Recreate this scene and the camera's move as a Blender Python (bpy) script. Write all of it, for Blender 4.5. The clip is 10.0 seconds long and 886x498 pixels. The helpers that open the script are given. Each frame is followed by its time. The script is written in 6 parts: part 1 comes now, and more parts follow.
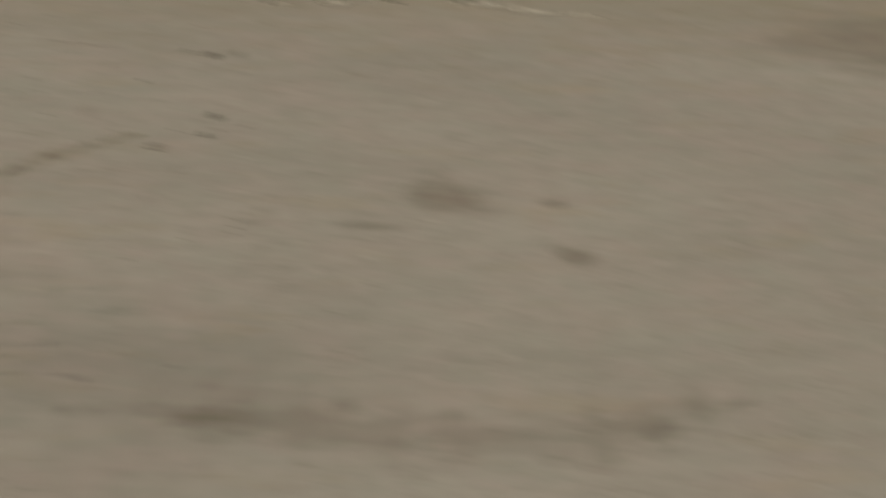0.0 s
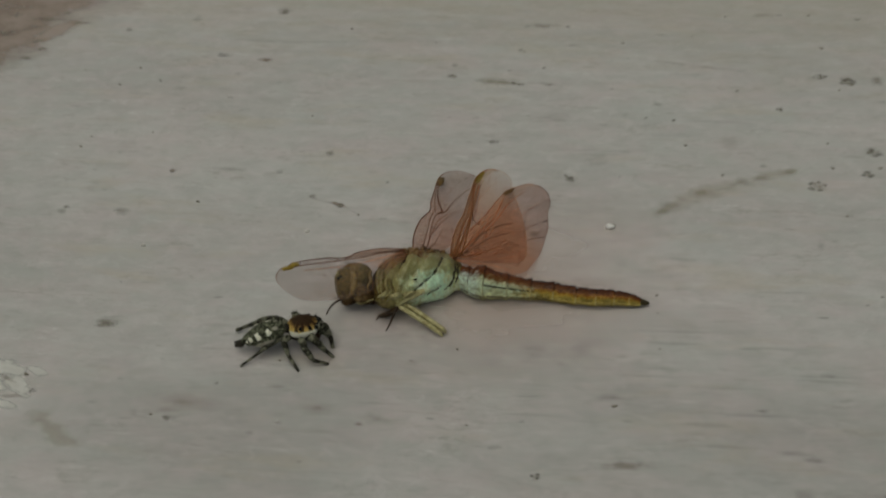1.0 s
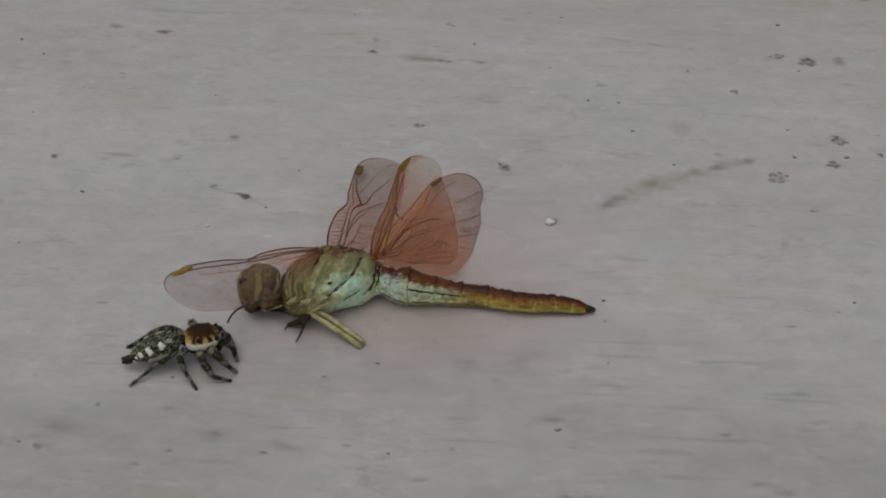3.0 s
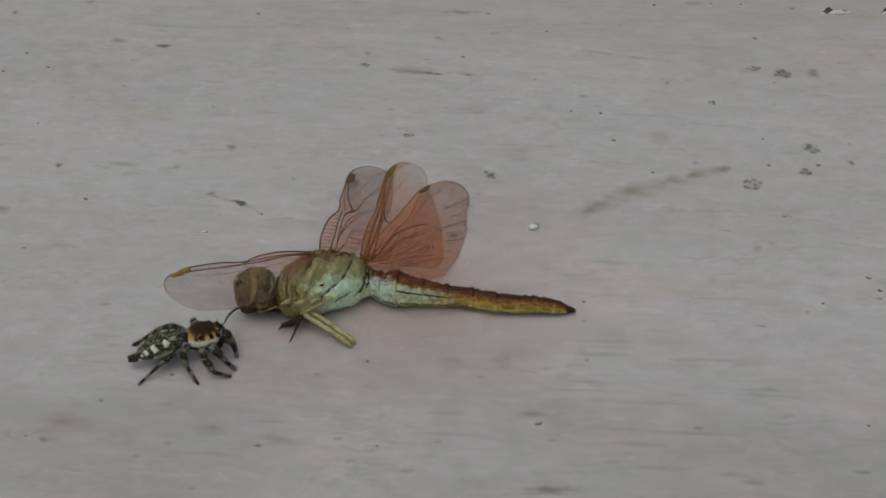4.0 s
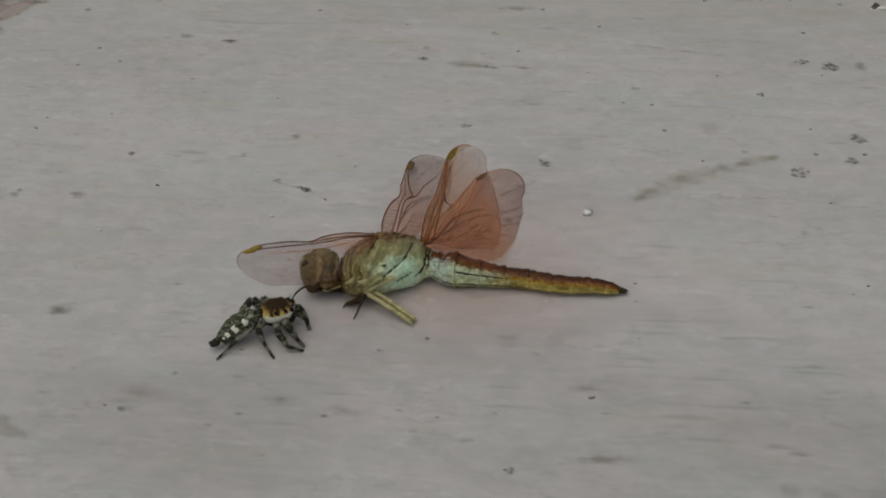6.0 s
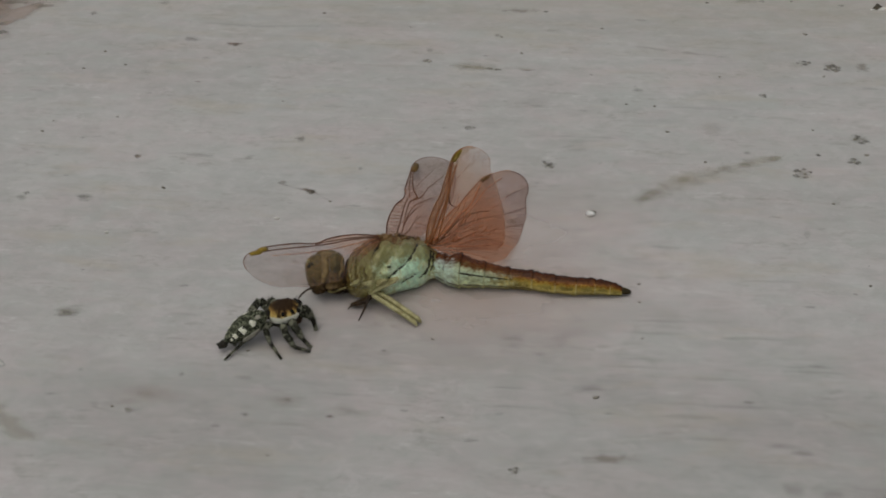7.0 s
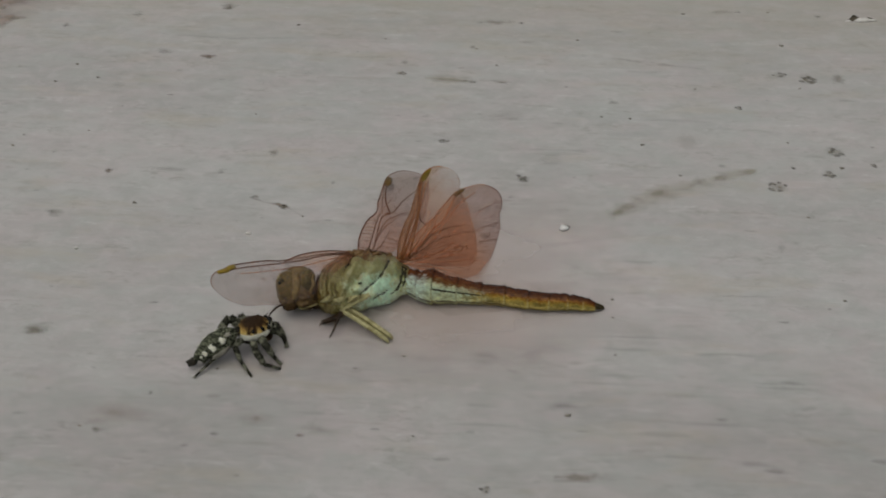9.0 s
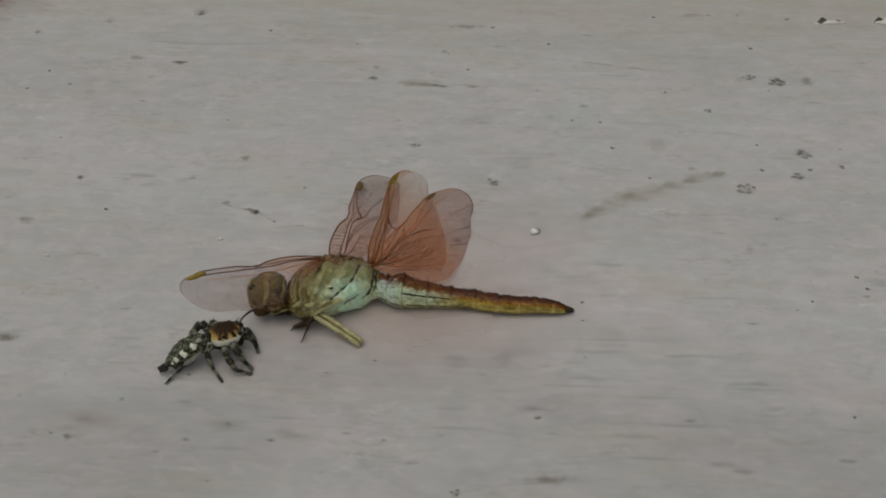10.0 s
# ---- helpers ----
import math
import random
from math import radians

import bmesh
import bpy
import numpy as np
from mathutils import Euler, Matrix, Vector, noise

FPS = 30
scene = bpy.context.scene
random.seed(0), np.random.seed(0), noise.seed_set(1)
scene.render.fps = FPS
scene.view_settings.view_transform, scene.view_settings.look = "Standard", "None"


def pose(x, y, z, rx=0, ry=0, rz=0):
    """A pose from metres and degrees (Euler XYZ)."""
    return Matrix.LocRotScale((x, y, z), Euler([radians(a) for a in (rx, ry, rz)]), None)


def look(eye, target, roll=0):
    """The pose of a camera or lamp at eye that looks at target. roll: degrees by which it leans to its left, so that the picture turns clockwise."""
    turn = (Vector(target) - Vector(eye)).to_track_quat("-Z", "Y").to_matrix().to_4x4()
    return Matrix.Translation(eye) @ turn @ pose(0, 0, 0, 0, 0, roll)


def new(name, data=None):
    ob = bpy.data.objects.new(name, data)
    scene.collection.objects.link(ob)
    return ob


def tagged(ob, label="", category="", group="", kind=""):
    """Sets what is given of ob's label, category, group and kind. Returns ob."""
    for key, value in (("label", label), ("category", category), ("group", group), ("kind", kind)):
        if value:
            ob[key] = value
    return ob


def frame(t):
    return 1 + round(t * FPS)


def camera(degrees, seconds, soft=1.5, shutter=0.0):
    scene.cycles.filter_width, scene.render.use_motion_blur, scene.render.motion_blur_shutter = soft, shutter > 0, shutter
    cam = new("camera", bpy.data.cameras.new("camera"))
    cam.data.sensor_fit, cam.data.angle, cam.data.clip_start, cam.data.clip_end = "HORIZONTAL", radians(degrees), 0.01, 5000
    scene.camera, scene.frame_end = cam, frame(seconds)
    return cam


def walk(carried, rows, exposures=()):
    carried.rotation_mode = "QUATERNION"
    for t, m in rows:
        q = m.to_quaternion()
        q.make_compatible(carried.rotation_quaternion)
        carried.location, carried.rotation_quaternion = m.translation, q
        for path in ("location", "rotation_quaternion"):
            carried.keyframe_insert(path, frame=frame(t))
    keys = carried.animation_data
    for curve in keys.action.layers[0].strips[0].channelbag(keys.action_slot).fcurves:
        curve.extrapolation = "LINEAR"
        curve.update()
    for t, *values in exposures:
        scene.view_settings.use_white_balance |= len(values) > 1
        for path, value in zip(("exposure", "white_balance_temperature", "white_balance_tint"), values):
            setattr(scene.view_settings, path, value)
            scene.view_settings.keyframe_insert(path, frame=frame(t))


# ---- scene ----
MM = 0.001
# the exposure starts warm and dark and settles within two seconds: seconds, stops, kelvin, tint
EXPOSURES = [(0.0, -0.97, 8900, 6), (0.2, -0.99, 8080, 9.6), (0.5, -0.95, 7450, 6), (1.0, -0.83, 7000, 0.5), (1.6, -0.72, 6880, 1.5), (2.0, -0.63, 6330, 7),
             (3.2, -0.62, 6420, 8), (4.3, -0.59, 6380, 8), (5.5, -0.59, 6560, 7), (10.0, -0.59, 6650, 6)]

cam = camera(35.04, 10.0, soft=1.85, shutter=0.5)
walk(cam, [
    (0, look((0.05144, -0.14731, 0.11136), (0.06169, -0.02316, 0.01095), 4.41)),
    (0.1, look((0.04295, -0.14662, 0.11058), (0.04621, -0.02057, 0.01208), 3.21)),
    (0.2, look((0.03453, -0.14491, 0.11215), (0.03176, -0.01885, 0.01365), 1.99)),
    (0.3, look((0.02900, -0.14352, 0.10922), (0.01969, -0.01612, 0.01288), 0.49)),
    (0.4, look((0.02019, -0.14202, 0.11076), (0.00851, -0.01557, 0.01343), -0.05)),
    (0.5, look((0.01459, -0.13969, 0.11037), (-0.00045, -0.01383, 0.01273), -0.77)),
    (0.6, look((0.01132, -0.13814, 0.11042), (-0.00650, -0.01284, 0.01253), -1.57)),
    (0.7, look((0.00846, -0.13632, 0.10906), (-0.01124, -0.01131, 0.01117), -2.03)),
    (0.8, look((0.00562, -0.13481, 0.10740), (-0.01529, -0.01055, 0.00880), -2.23)),
    (0.9, look((0.00428, -0.13324, 0.10530), (-0.01773, -0.01022, 0.00539), -2.43)),
    (1, look((0.00350, -0.13094, 0.10337), (-0.01854, -0.00881, 0.00239), -2.57)),
    (1.1, look((0.00326, -0.12843, 0.10192), (-0.01935, -0.00738, -0.00022), -2.68)),
    (1.2, look((0.00310, -0.12579, 0.10047), (-0.01976, -0.00535, -0.00235), -2.80)),
    (1.3, look((0.00296, -0.12320, 0.09908), (-0.01963, -0.00304, -0.00411), -2.90)),
    (1.4, look((0.00280, -0.12085, 0.09781), (-0.01932, -0.00090, -0.00574), -2.97)),
    (1.5, look((0.00257, -0.11891, 0.09671), (-0.01945, 0.00111, -0.00678), -2.98)),
    (1.6, look((0.00223, -0.11744, 0.09579), (-0.01939, 0.00300, -0.00730), -2.90)),
    (1.7, look((0.00182, -0.11632, 0.09503), (-0.01939, 0.00408, -0.00820), -2.75)),
    (1.8, look((0.00139, -0.11546, 0.09439), (-0.01977, 0.00455, -0.00930), -2.57)),
    (1.9, look((0.00102, -0.11478, 0.09385), (-0.02000, 0.00467, -0.01050), -2.39)),
    (2, look((0.00078, -0.11421, 0.09341), (-0.01948, 0.00534, -0.01098), -2.24)),
    (2.1, look((0.00070, -0.11376, 0.09308), (-0.01983, 0.00556, -0.01152), -2.16)),
    (2.2, look((0.00075, -0.11348, 0.09289), (-0.02020, 0.00525, -0.01232), -2.11)),
    (2.3, look((0.00085, -0.11334, 0.09278), (-0.01964, 0.00583, -0.01201), -2.06)),
    (2.4, look((0.00097, -0.11333, 0.09272), (-0.01905, 0.00674, -0.01114), -1.97)),
    (2.5, look((0.00104, -0.11340, 0.09265), (-0.01759, 0.00712, -0.01093), -1.79)),
    (2.6, look((0.00104, -0.11360, 0.09258), (-0.01593, 0.00682, -0.01140), -1.48)),
    (2.7, look((0.00101, -0.11393, 0.09253), (-0.01484, 0.00622, -0.01192), -1.07)),
    (2.8, look((0.00097, -0.11436, 0.09251), (-0.01384, 0.00596, -0.01189), -0.62)),
    (2.9, look((0.00098, -0.11483, 0.09252), (-0.01293, 0.00638, -0.01098), -0.19)),
    (3, look((0.00107, -0.11527, 0.09257), (-0.01202, 0.00672, -0.01013), 0.16)),
    (3.1, look((0.00153, -0.11576, 0.09280), (-0.01163, 0.00643, -0.00967), 0.26)),
    (3.2, look((0.00200, -0.11632, 0.09316), (-0.01059, 0.00571, -0.00956), 0.21)),
    (4.3, look((0.00296, -0.12268, 0.09680), (-0.01098, 0.00034, -0.00455), -0.22)),
    (4.4, look((0.00274, -0.12343, 0.09692), (-0.01171, -0.00075, -0.00478), -0.23)),
    (4.5, look((0.00245, -0.12417, 0.09694), (-0.01204, -0.00135, -0.00458), -0.24)),
    (4.6, look((0.00238, -0.12476, 0.09703), (-0.01243, -0.00138, -0.00377), -0.26)),
    (4.7, look((0.00234, -0.12536, 0.09711), (-0.01280, -0.00184, -0.00346), -0.27)),
    (4.8, look((0.00232, -0.12591, 0.09720), (-0.01324, -0.00275, -0.00374), -0.28)),
    (4.9, look((0.00233, -0.12639, 0.09729), (-0.01346, -0.00387, -0.00439), -0.31)),
    (5, look((0.00234, -0.12673, 0.09738), (-0.01362, -0.00441, -0.00451), -0.37)),
    (5.1, look((0.00238, -0.12690, 0.09747), (-0.01362, -0.00454, -0.00436), -0.47)),
    (5.2, look((0.00245, -0.12693, 0.09756), (-0.01396, -0.00452, -0.00415), -0.61)),
    (5.3, look((0.00252, -0.12689, 0.09765), (-0.01478, -0.00416, -0.00354), -0.76)),
    (5.4, look((0.00259, -0.12683, 0.09772), (-0.01473, -0.00414, -0.00351), -0.89)),
    (5.5, look((0.00263, -0.12684, 0.09779), (-0.01470, -0.00414, -0.00343), -0.98)),
    (5.6, look((0.00264, -0.12690, 0.09784), (-0.01488, -0.00408, -0.00321), -1.04)),
    (5.7, look((0.00266, -0.12696, 0.09788), (-0.01550, -0.00425, -0.00318), -1.09)),
    (6.8, look((0.00267, -0.12773, 0.09829), (-0.01632, -0.00459, -0.00209), -1.52)),
    (6.9, look((0.00267, -0.12780, 0.09840), (-0.01648, -0.00497, -0.00232), -1.55)),
    (7, look((0.00267, -0.12788, 0.09853), (-0.01635, -0.00508, -0.00225), -1.58)),
    (7.1, look((0.00267, -0.12797, 0.09883), (-0.01611, -0.00517, -0.00199), -1.61)),
    (7.2, look((0.00267, -0.12809, 0.09933), (-0.01606, -0.00531, -0.00154), -1.62)),
    (7.3, look((0.00266, -0.12820, 0.09990), (-0.01636, -0.00518, -0.00062), -1.63)),
    (7.4, look((0.00265, -0.12830, 0.10041), (-0.01637, -0.00479, 0.00049), -1.63)),
    (7.5, look((0.00263, -0.12837, 0.10071), (-0.01668, -0.00484, 0.00086), -1.63)),
    (7.6, look((0.00259, -0.12843, 0.10076), (-0.01662, -0.00503, 0.00071), -1.62)),
    (7.7, look((0.00253, -0.12848, 0.10064), (-0.01654, -0.00520, 0.00044), -1.60)),
    (7.8, look((0.00247, -0.12850, 0.10044), (-0.01639, -0.00529, 0.00012), -1.58)),
    (7.9, look((0.00243, -0.12847, 0.10021), (-0.01652, -0.00522, -0.00005), -1.56)),
    (8, look((0.00242, -0.12835, 0.10004), (-0.01708, -0.00510, -0.00011), -1.56)),
    (8.1, look((0.00244, -0.12811, 0.09992), (-0.01731, -0.00467, 0.00005), -1.59)),
    (8.2, look((0.00248, -0.12775, 0.09981), (-0.01741, -0.00417, 0.00015), -1.64)),
    (8.3, look((0.00255, -0.12736, 0.09971), (-0.01728, -0.00389, -0.00011), -1.69)),
    (8.4, look((0.00265, -0.12698, 0.09960), (-0.01710, -0.00357, -0.00032), -1.73)),
    (8.5, look((0.00279, -0.12668, 0.09948), (-0.01670, -0.00365, -0.00094), -1.73)),
    (8.6, look((0.00299, -0.12646, 0.09936), (-0.01614, -0.00372, -0.00149), -1.68)),
    (8.7, look((0.00325, -0.12628, 0.09923), (-0.01514, -0.00333, -0.00150), -1.60)),
    (8.8, look((0.00353, -0.12614, 0.09910), (-0.01445, -0.00295, -0.00140), -1.50)),
    (8.9, look((0.00383, -0.12604, 0.09896), (-0.01407, -0.00281, -0.00151), -1.40)),
    (9, look((0.00412, -0.12598, 0.09882), (-0.01355, -0.00275, -0.00169), -1.33)),
    (9.1, look((0.00443, -0.12599, 0.09864), (-0.01274, -0.00302, -0.00228), -1.28)),
    (9.2, look((0.00477, -0.12607, 0.09841), (-0.01201, -0.00317, -0.00266), -1.25)),
    (9.3, look((0.00510, -0.12617, 0.09820), (-0.01138, -0.00298, -0.00256), -1.22)),
    (9.4, look((0.00538, -0.12627, 0.09806), (-0.01080, -0.00300, -0.00266), -1.20)),
    (9.5, look((0.00557, -0.12633, 0.09804), (-0.01038, -0.00303, -0.00268), -1.19)),
    (9.6, look((0.00565, -0.12634, 0.09818), (-0.00998, -0.00305, -0.00260), -1.18)),
    (9.7, look((0.00564, -0.12633, 0.09844), (-0.00988, -0.00266, -0.00190), -1.18)),
    (9.8, look((0.00558, -0.12630, 0.09877), (-0.00982, -0.00236, -0.00125), -1.18)),
    (9.9, look((0.00551, -0.12627, 0.09912), (-0.00991, -0.00252, -0.00113), -1.19)),
    (10, look((0.00546, -0.12624, 0.09943), (-0.01024, -0.00262, -0.00093), -1.19)),
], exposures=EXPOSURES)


# ---- light: bright overcast sky, a soft high sun ----
world = bpy.data.worlds.new("overcast_sky")
scene.world = world
world.use_nodes = True
wn = world.node_tree
sky = wn.nodes.new("ShaderNodeTexSky")
sky.sky_type = "NISHITA"
sky.sun_disc = False
sky.sun_elevation, sky.sun_rotation = radians(75), radians(-132)
sky.air_density, sky.dust_density, sky.ozone_density = 1.0, 4.0, 1.0
grey = wn.nodes.new("ShaderNodeHueSaturation")
grey.inputs["Saturation"].default_value = 0.35
wn.links.new(sky.outputs["Color"], grey.inputs["Color"])
wn.links.new(grey.outputs["Color"], wn.nodes["Background"].inputs["Color"])
wn.nodes["Background"].inputs["Strength"].default_value = 0.10
sun = new("sun", bpy.data.lights.new("sun", "SUN"))
sun.data.energy, sun.data.angle, sun.data.color = 0.9, radians(80), (1.0, 0.97, 0.93)
sun.matrix_world = look((-0.18, -0.16, 0.97), (0, 0, 0))


# ---- material helpers ----
class Mat:
    """A node material under construction; coordinates in millimetres."""

    def __init__(self, name, rough=0.6, spec=0.5, metal=0.0):
        self.m = bpy.data.materials.new(name)
        self.m.use_nodes = True
        self.t = self.m.node_tree
        self.b = self.t.nodes["Principled BSDF"]
        self.out = self.t.nodes["Material Output"]
        self.set("Roughness", rough), self.set("Specular IOR Level", spec), self.set("Metallic", metal)
        co = self.t.nodes.new("ShaderNodeTexCoord")
        self.co = self.map(co.outputs["Object"], (1000, 1000, 1000))

    def set(self, key, value):
        self.b.inputs[key].default_value = value

    def link(self, a, b):
        self.t.links.new(a, b)

    def put(self, key, socket):
        self.link(socket, self.b.inputs[key])

    def map(self, socket, scale, turn=0.0, shift=(0, 0, 0)):
        n = self.t.nodes.new("ShaderNodeMapping")
        n.inputs["Scale"].default_value = scale
        n.inputs["Rotation"].default_value = (0, 0, radians(turn))
        n.inputs["Location"].default_value = shift
        self.link(socket, n.inputs["Vector"])
        return n.outputs["Vector"]

    def noise(self, vec, scale=1.0, detail=4.0, rough=0.55, warp=0.0):
        n = self.t.nodes.new("ShaderNodeTexNoise")
        n.inputs["Scale"].default_value, n.inputs["Detail"].default_value = scale, detail
        n.inputs["Roughness"].default_value, n.inputs["Distortion"].default_value = rough, warp
        self.link(vec, n.inputs["Vector"])
        return n.outputs["Fac"]

    def cells(self, vec, scale=1.0, feature="F1"):
        n = self.t.nodes.new("ShaderNodeTexVoronoi")
        n.feature = feature
        n.inputs["Scale"].default_value = scale
        self.link(vec, n.inputs["Vector"])
        return n.outputs["Distance"]

    def attr(self, name):
        n = self.t.nodes.new("ShaderNodeAttribute")
        n.attribute_name = name
        return n.outputs["Fac"]

    def random(self):
        return self.t.nodes.new("ShaderNodeObjectInfo").outputs["Random"]

    def axis(self, which):
        n = self.t.nodes.new("ShaderNodeSeparateXYZ")
        self.link(self.co, n.inputs["Vector"])
        return n.outputs[which]

    def ramp(self, fac, *stops):
        n = self.t.nodes.new("ShaderNodeValToRGB")
        e = n.color_ramp.elements
        while len(e) < len(stops):
            e.new(0.5)
        for k, (p, c) in enumerate(stops):
            e[k].position = p
            e[k].color = (c, c, c, 1) if isinstance(c, (int, float)) else (*c, 1)
        self.link(fac, n.inputs["Fac"])
        return n.outputs["Color"]

    def span(self, value, a, b, to0=0.0, to1=1.0, smooth=True):
        n = self.t.nodes.new("ShaderNodeMapRange")
        n.interpolation_type = "SMOOTHSTEP" if smooth else "LINEAR"
        for k, v in zip(("From Min", "From Max", "To Min", "To Max"), (a, b, to0, to1)):
            n.inputs[k].default_value = v
        self.link(value, n.inputs["Value"])
        return n.outputs["Result"]

    def math(self, op, a, b=0.0):
        n = self.t.nodes.new("ShaderNodeMath")
        n.operation = op
        for k, v in enumerate((a, b)):
            if isinstance(v, (int, float)):
                n.inputs[k].default_value = v
            else:
                self.link(v, n.inputs[k])
        return n.outputs["Value"]

    def mix(self, fac, a, b, blend="MIX"):
        n = self.t.nodes.new("ShaderNodeMix")
        n.data_type, n.blend_type = "RGBA", blend
        for k, v in ((0, fac), (6, a), (7, b)):
            if isinstance(v, (int, float)):
                n.inputs[k].default_value = v
            elif isinstance(v, tuple):
                n.inputs[k].default_value = (*v, 1)
            else:
                self.link(v, n.inputs[k])
        return n.outputs[2]

    def bump(self, height, strength=0.4, distance=0.0001):
        n = self.t.nodes.new("ShaderNodeBump")
        n.inputs["Strength"].default_value, n.inputs["Distance"].default_value = strength, distance
        self.link(height, n.inputs["Height"])
        self.put("Normal", n.outputs["Normal"])

    def veil(self, cover, tint=(1, 1, 1)):
        """Lets the ground behind show through where cover is under one."""
        clear = self.t.nodes.new("ShaderNodeBsdfTransparent")
        if isinstance(tint, tuple):
            clear.inputs["Color"].default_value = (*tint, 1)
        else:
            self.link(tint, clear.inputs["Color"])
        n = self.t.nodes.new("ShaderNodeMixShader")
        if isinstance(cover, (int, float)):
            n.inputs[0].default_value = cover
        else:
            self.link(cover, n.inputs[0])
        self.link(clear.outputs[0], n.inputs[1])
        self.link(self.b.outputs[0], n.inputs[2])
        self.link(n.outputs[0], self.out.inputs["Surface"])


# ---- materials ----
def board_paint():
    k = Mat("weathered_grey_paint", rough=0.62, spec=0.3)
    warp = k.map(k.co, (1, 1, 1), turn=-2.2)
    broad = k.noise(k.map(warp, (0.018, 0.05, 1)), 1.0, 3)
    grain = k.noise(k.map(warp, (0.09, 0.62, 1)), 1.0, 6, 0.6, 0.4)
    fine = k.noise(k.map(warp, (0.55, 1.5, 1)), 1.0, 5, 0.66, 0.4)
    mottle = k.noise(k.map(warp, (0.22, 0.42, 1), shift=(70, 20, 0)), 1.0, 6, 0.68)
    blot = k.noise(k.map(warp, (0.11, 0.34, 1), shift=(31, 7, 0)), 1.0, 4, 0.6)
    tint = k.noise(k.map(warp, (0.06, 0.11, 1), shift=(5, 90, 0)), 1.0, 4, 0.6)
    base = k.ramp(broad, (0.3, (0.455, 0.441, 0.424)), (0.7, (0.548, 0.534, 0.518)))
    base = k.mix(k.span(tint, 0.45, 0.68, 0, 0.5), base, (0.565, 0.502, 0.495))
    base = k.mix(k.span(tint, 0.48, 0.30, 0, 0.35), base, (0.465, 0.485, 0.468))
    base = k.mix(1.0, base, k.ramp(grain, (0.25, 0.95), (0.5, 1.0), (0.75, 1.03)), "MULTIPLY")
    base = k.mix(1.0, base, k.ramp(mottle, (0.28, 0.90), (0.5, 1.0), (0.75, 1.06)), "MULTIPLY")
    base = k.mix(1.0, base, k.ramp(fine, (0.25, 0.965), (0.5, 1.0), (0.78, 1.025)), "MULTIPLY")
    cloud = k.noise(k.map(warp, (0.34, 0.5, 1), shift=(17, 53, 0)), 1.0, 5, 0.7, 0.5)
    base = k.mix(k.span(cloud, 0.50, 0.64, 0, 0.34), base, (0.40, 0.398, 0.37))
    base = k.mix(k.span(cloud, 0.48, 0.36, 0, 0.36), base, (0.61, 0.578, 0.572))
    hue = k.noise(k.map(warp, (0.15, 0.26, 1), shift=(44, 71, 0)), 1.0, 5, 0.65, 0.4)
    base = k.mix(k.span(hue, 0.51, 0.66, 0, 0.35), base, (0.555, 0.492, 0.492))
    base = k.mix(k.span(hue, 0.49, 0.35, 0, 0.30), base, (0.475, 0.497, 0.467))
    # paler brush marks and thin dirt rubbed into the grain
    base = k.mix(k.math("MULTIPLY", k.span(grain, 0.55, 0.70), k.span(fine, 0.50, 0.66, 0, 0.6)), base, (0.68, 0.672, 0.655))
    rub = k.math("MULTIPLY", k.span(blot, 0.48, 0.68), k.span(fine, 0.52, 0.36))
    base = k.mix(k.math("MULTIPLY", rub, 0.45), base, (0.30, 0.285, 0.25))
    # short dashes of grime caught in the brush marks
    dash = k.noise(k.map(warp, (0.085, 1.25, 1), shift=(11, 47, 0)), 1.0, 5, 0.6, 0.2)
    where = k.noise(k.map(warp, (0.05, 0.09, 1), shift=(3, 61, 0)), 1.0, 3)
    mark = k.math("MULTIPLY", k.span(dash, 0.585, 0.68), k.span(where, 0.40, 0.60, 0.05, 0.20))
    base = k.mix(mark, base, k.mix(k.span(tint, 0.4, 0.6), (0.30, 0.28, 0.21), (0.31, 0.25, 0.21)))
    # ochre dust in streaky patches
    dust = k.noise(k.map(warp, (0.045, 0.17, 1), shift=(83, 19, 0)), 1.0, 5, 0.65)
    base = k.mix(k.span(dust, 0.53, 0.70, 0, 0.32), base, (0.50, 0.435, 0.335))
    # fine grit
    grit = k.noise(k.map(k.co, (1.3, 2.0, 1)), 1.0, 3, 0.6)
    base = k.mix(k.span(grit, 0.71, 0.78, 0, 0.45), base, (0.16, 0.14, 0.115))
    # browner, dirtier strip along the far edge
    yy = k.math("ADD", k.axis("Y"), k.span(blot, 0.3, 0.7, -11, 11, False))
    base = k.mix(k.span(yy, 28, 68, 0, 0.48), base, (0.43, 0.38, 0.295))
    k.put("Base Color", base)
    k.put("Roughness", k.span(fine, 0.2, 0.8, 0.52, 0.72, False))
    h = k.math("ADD", k.math("ADD", grain, k.math("MULTIPLY", mottle, 0.5)), k.math("MULTIPLY", fine, 0.7))
    k.bump(h, 0.2, 0.00022)
    return k.m


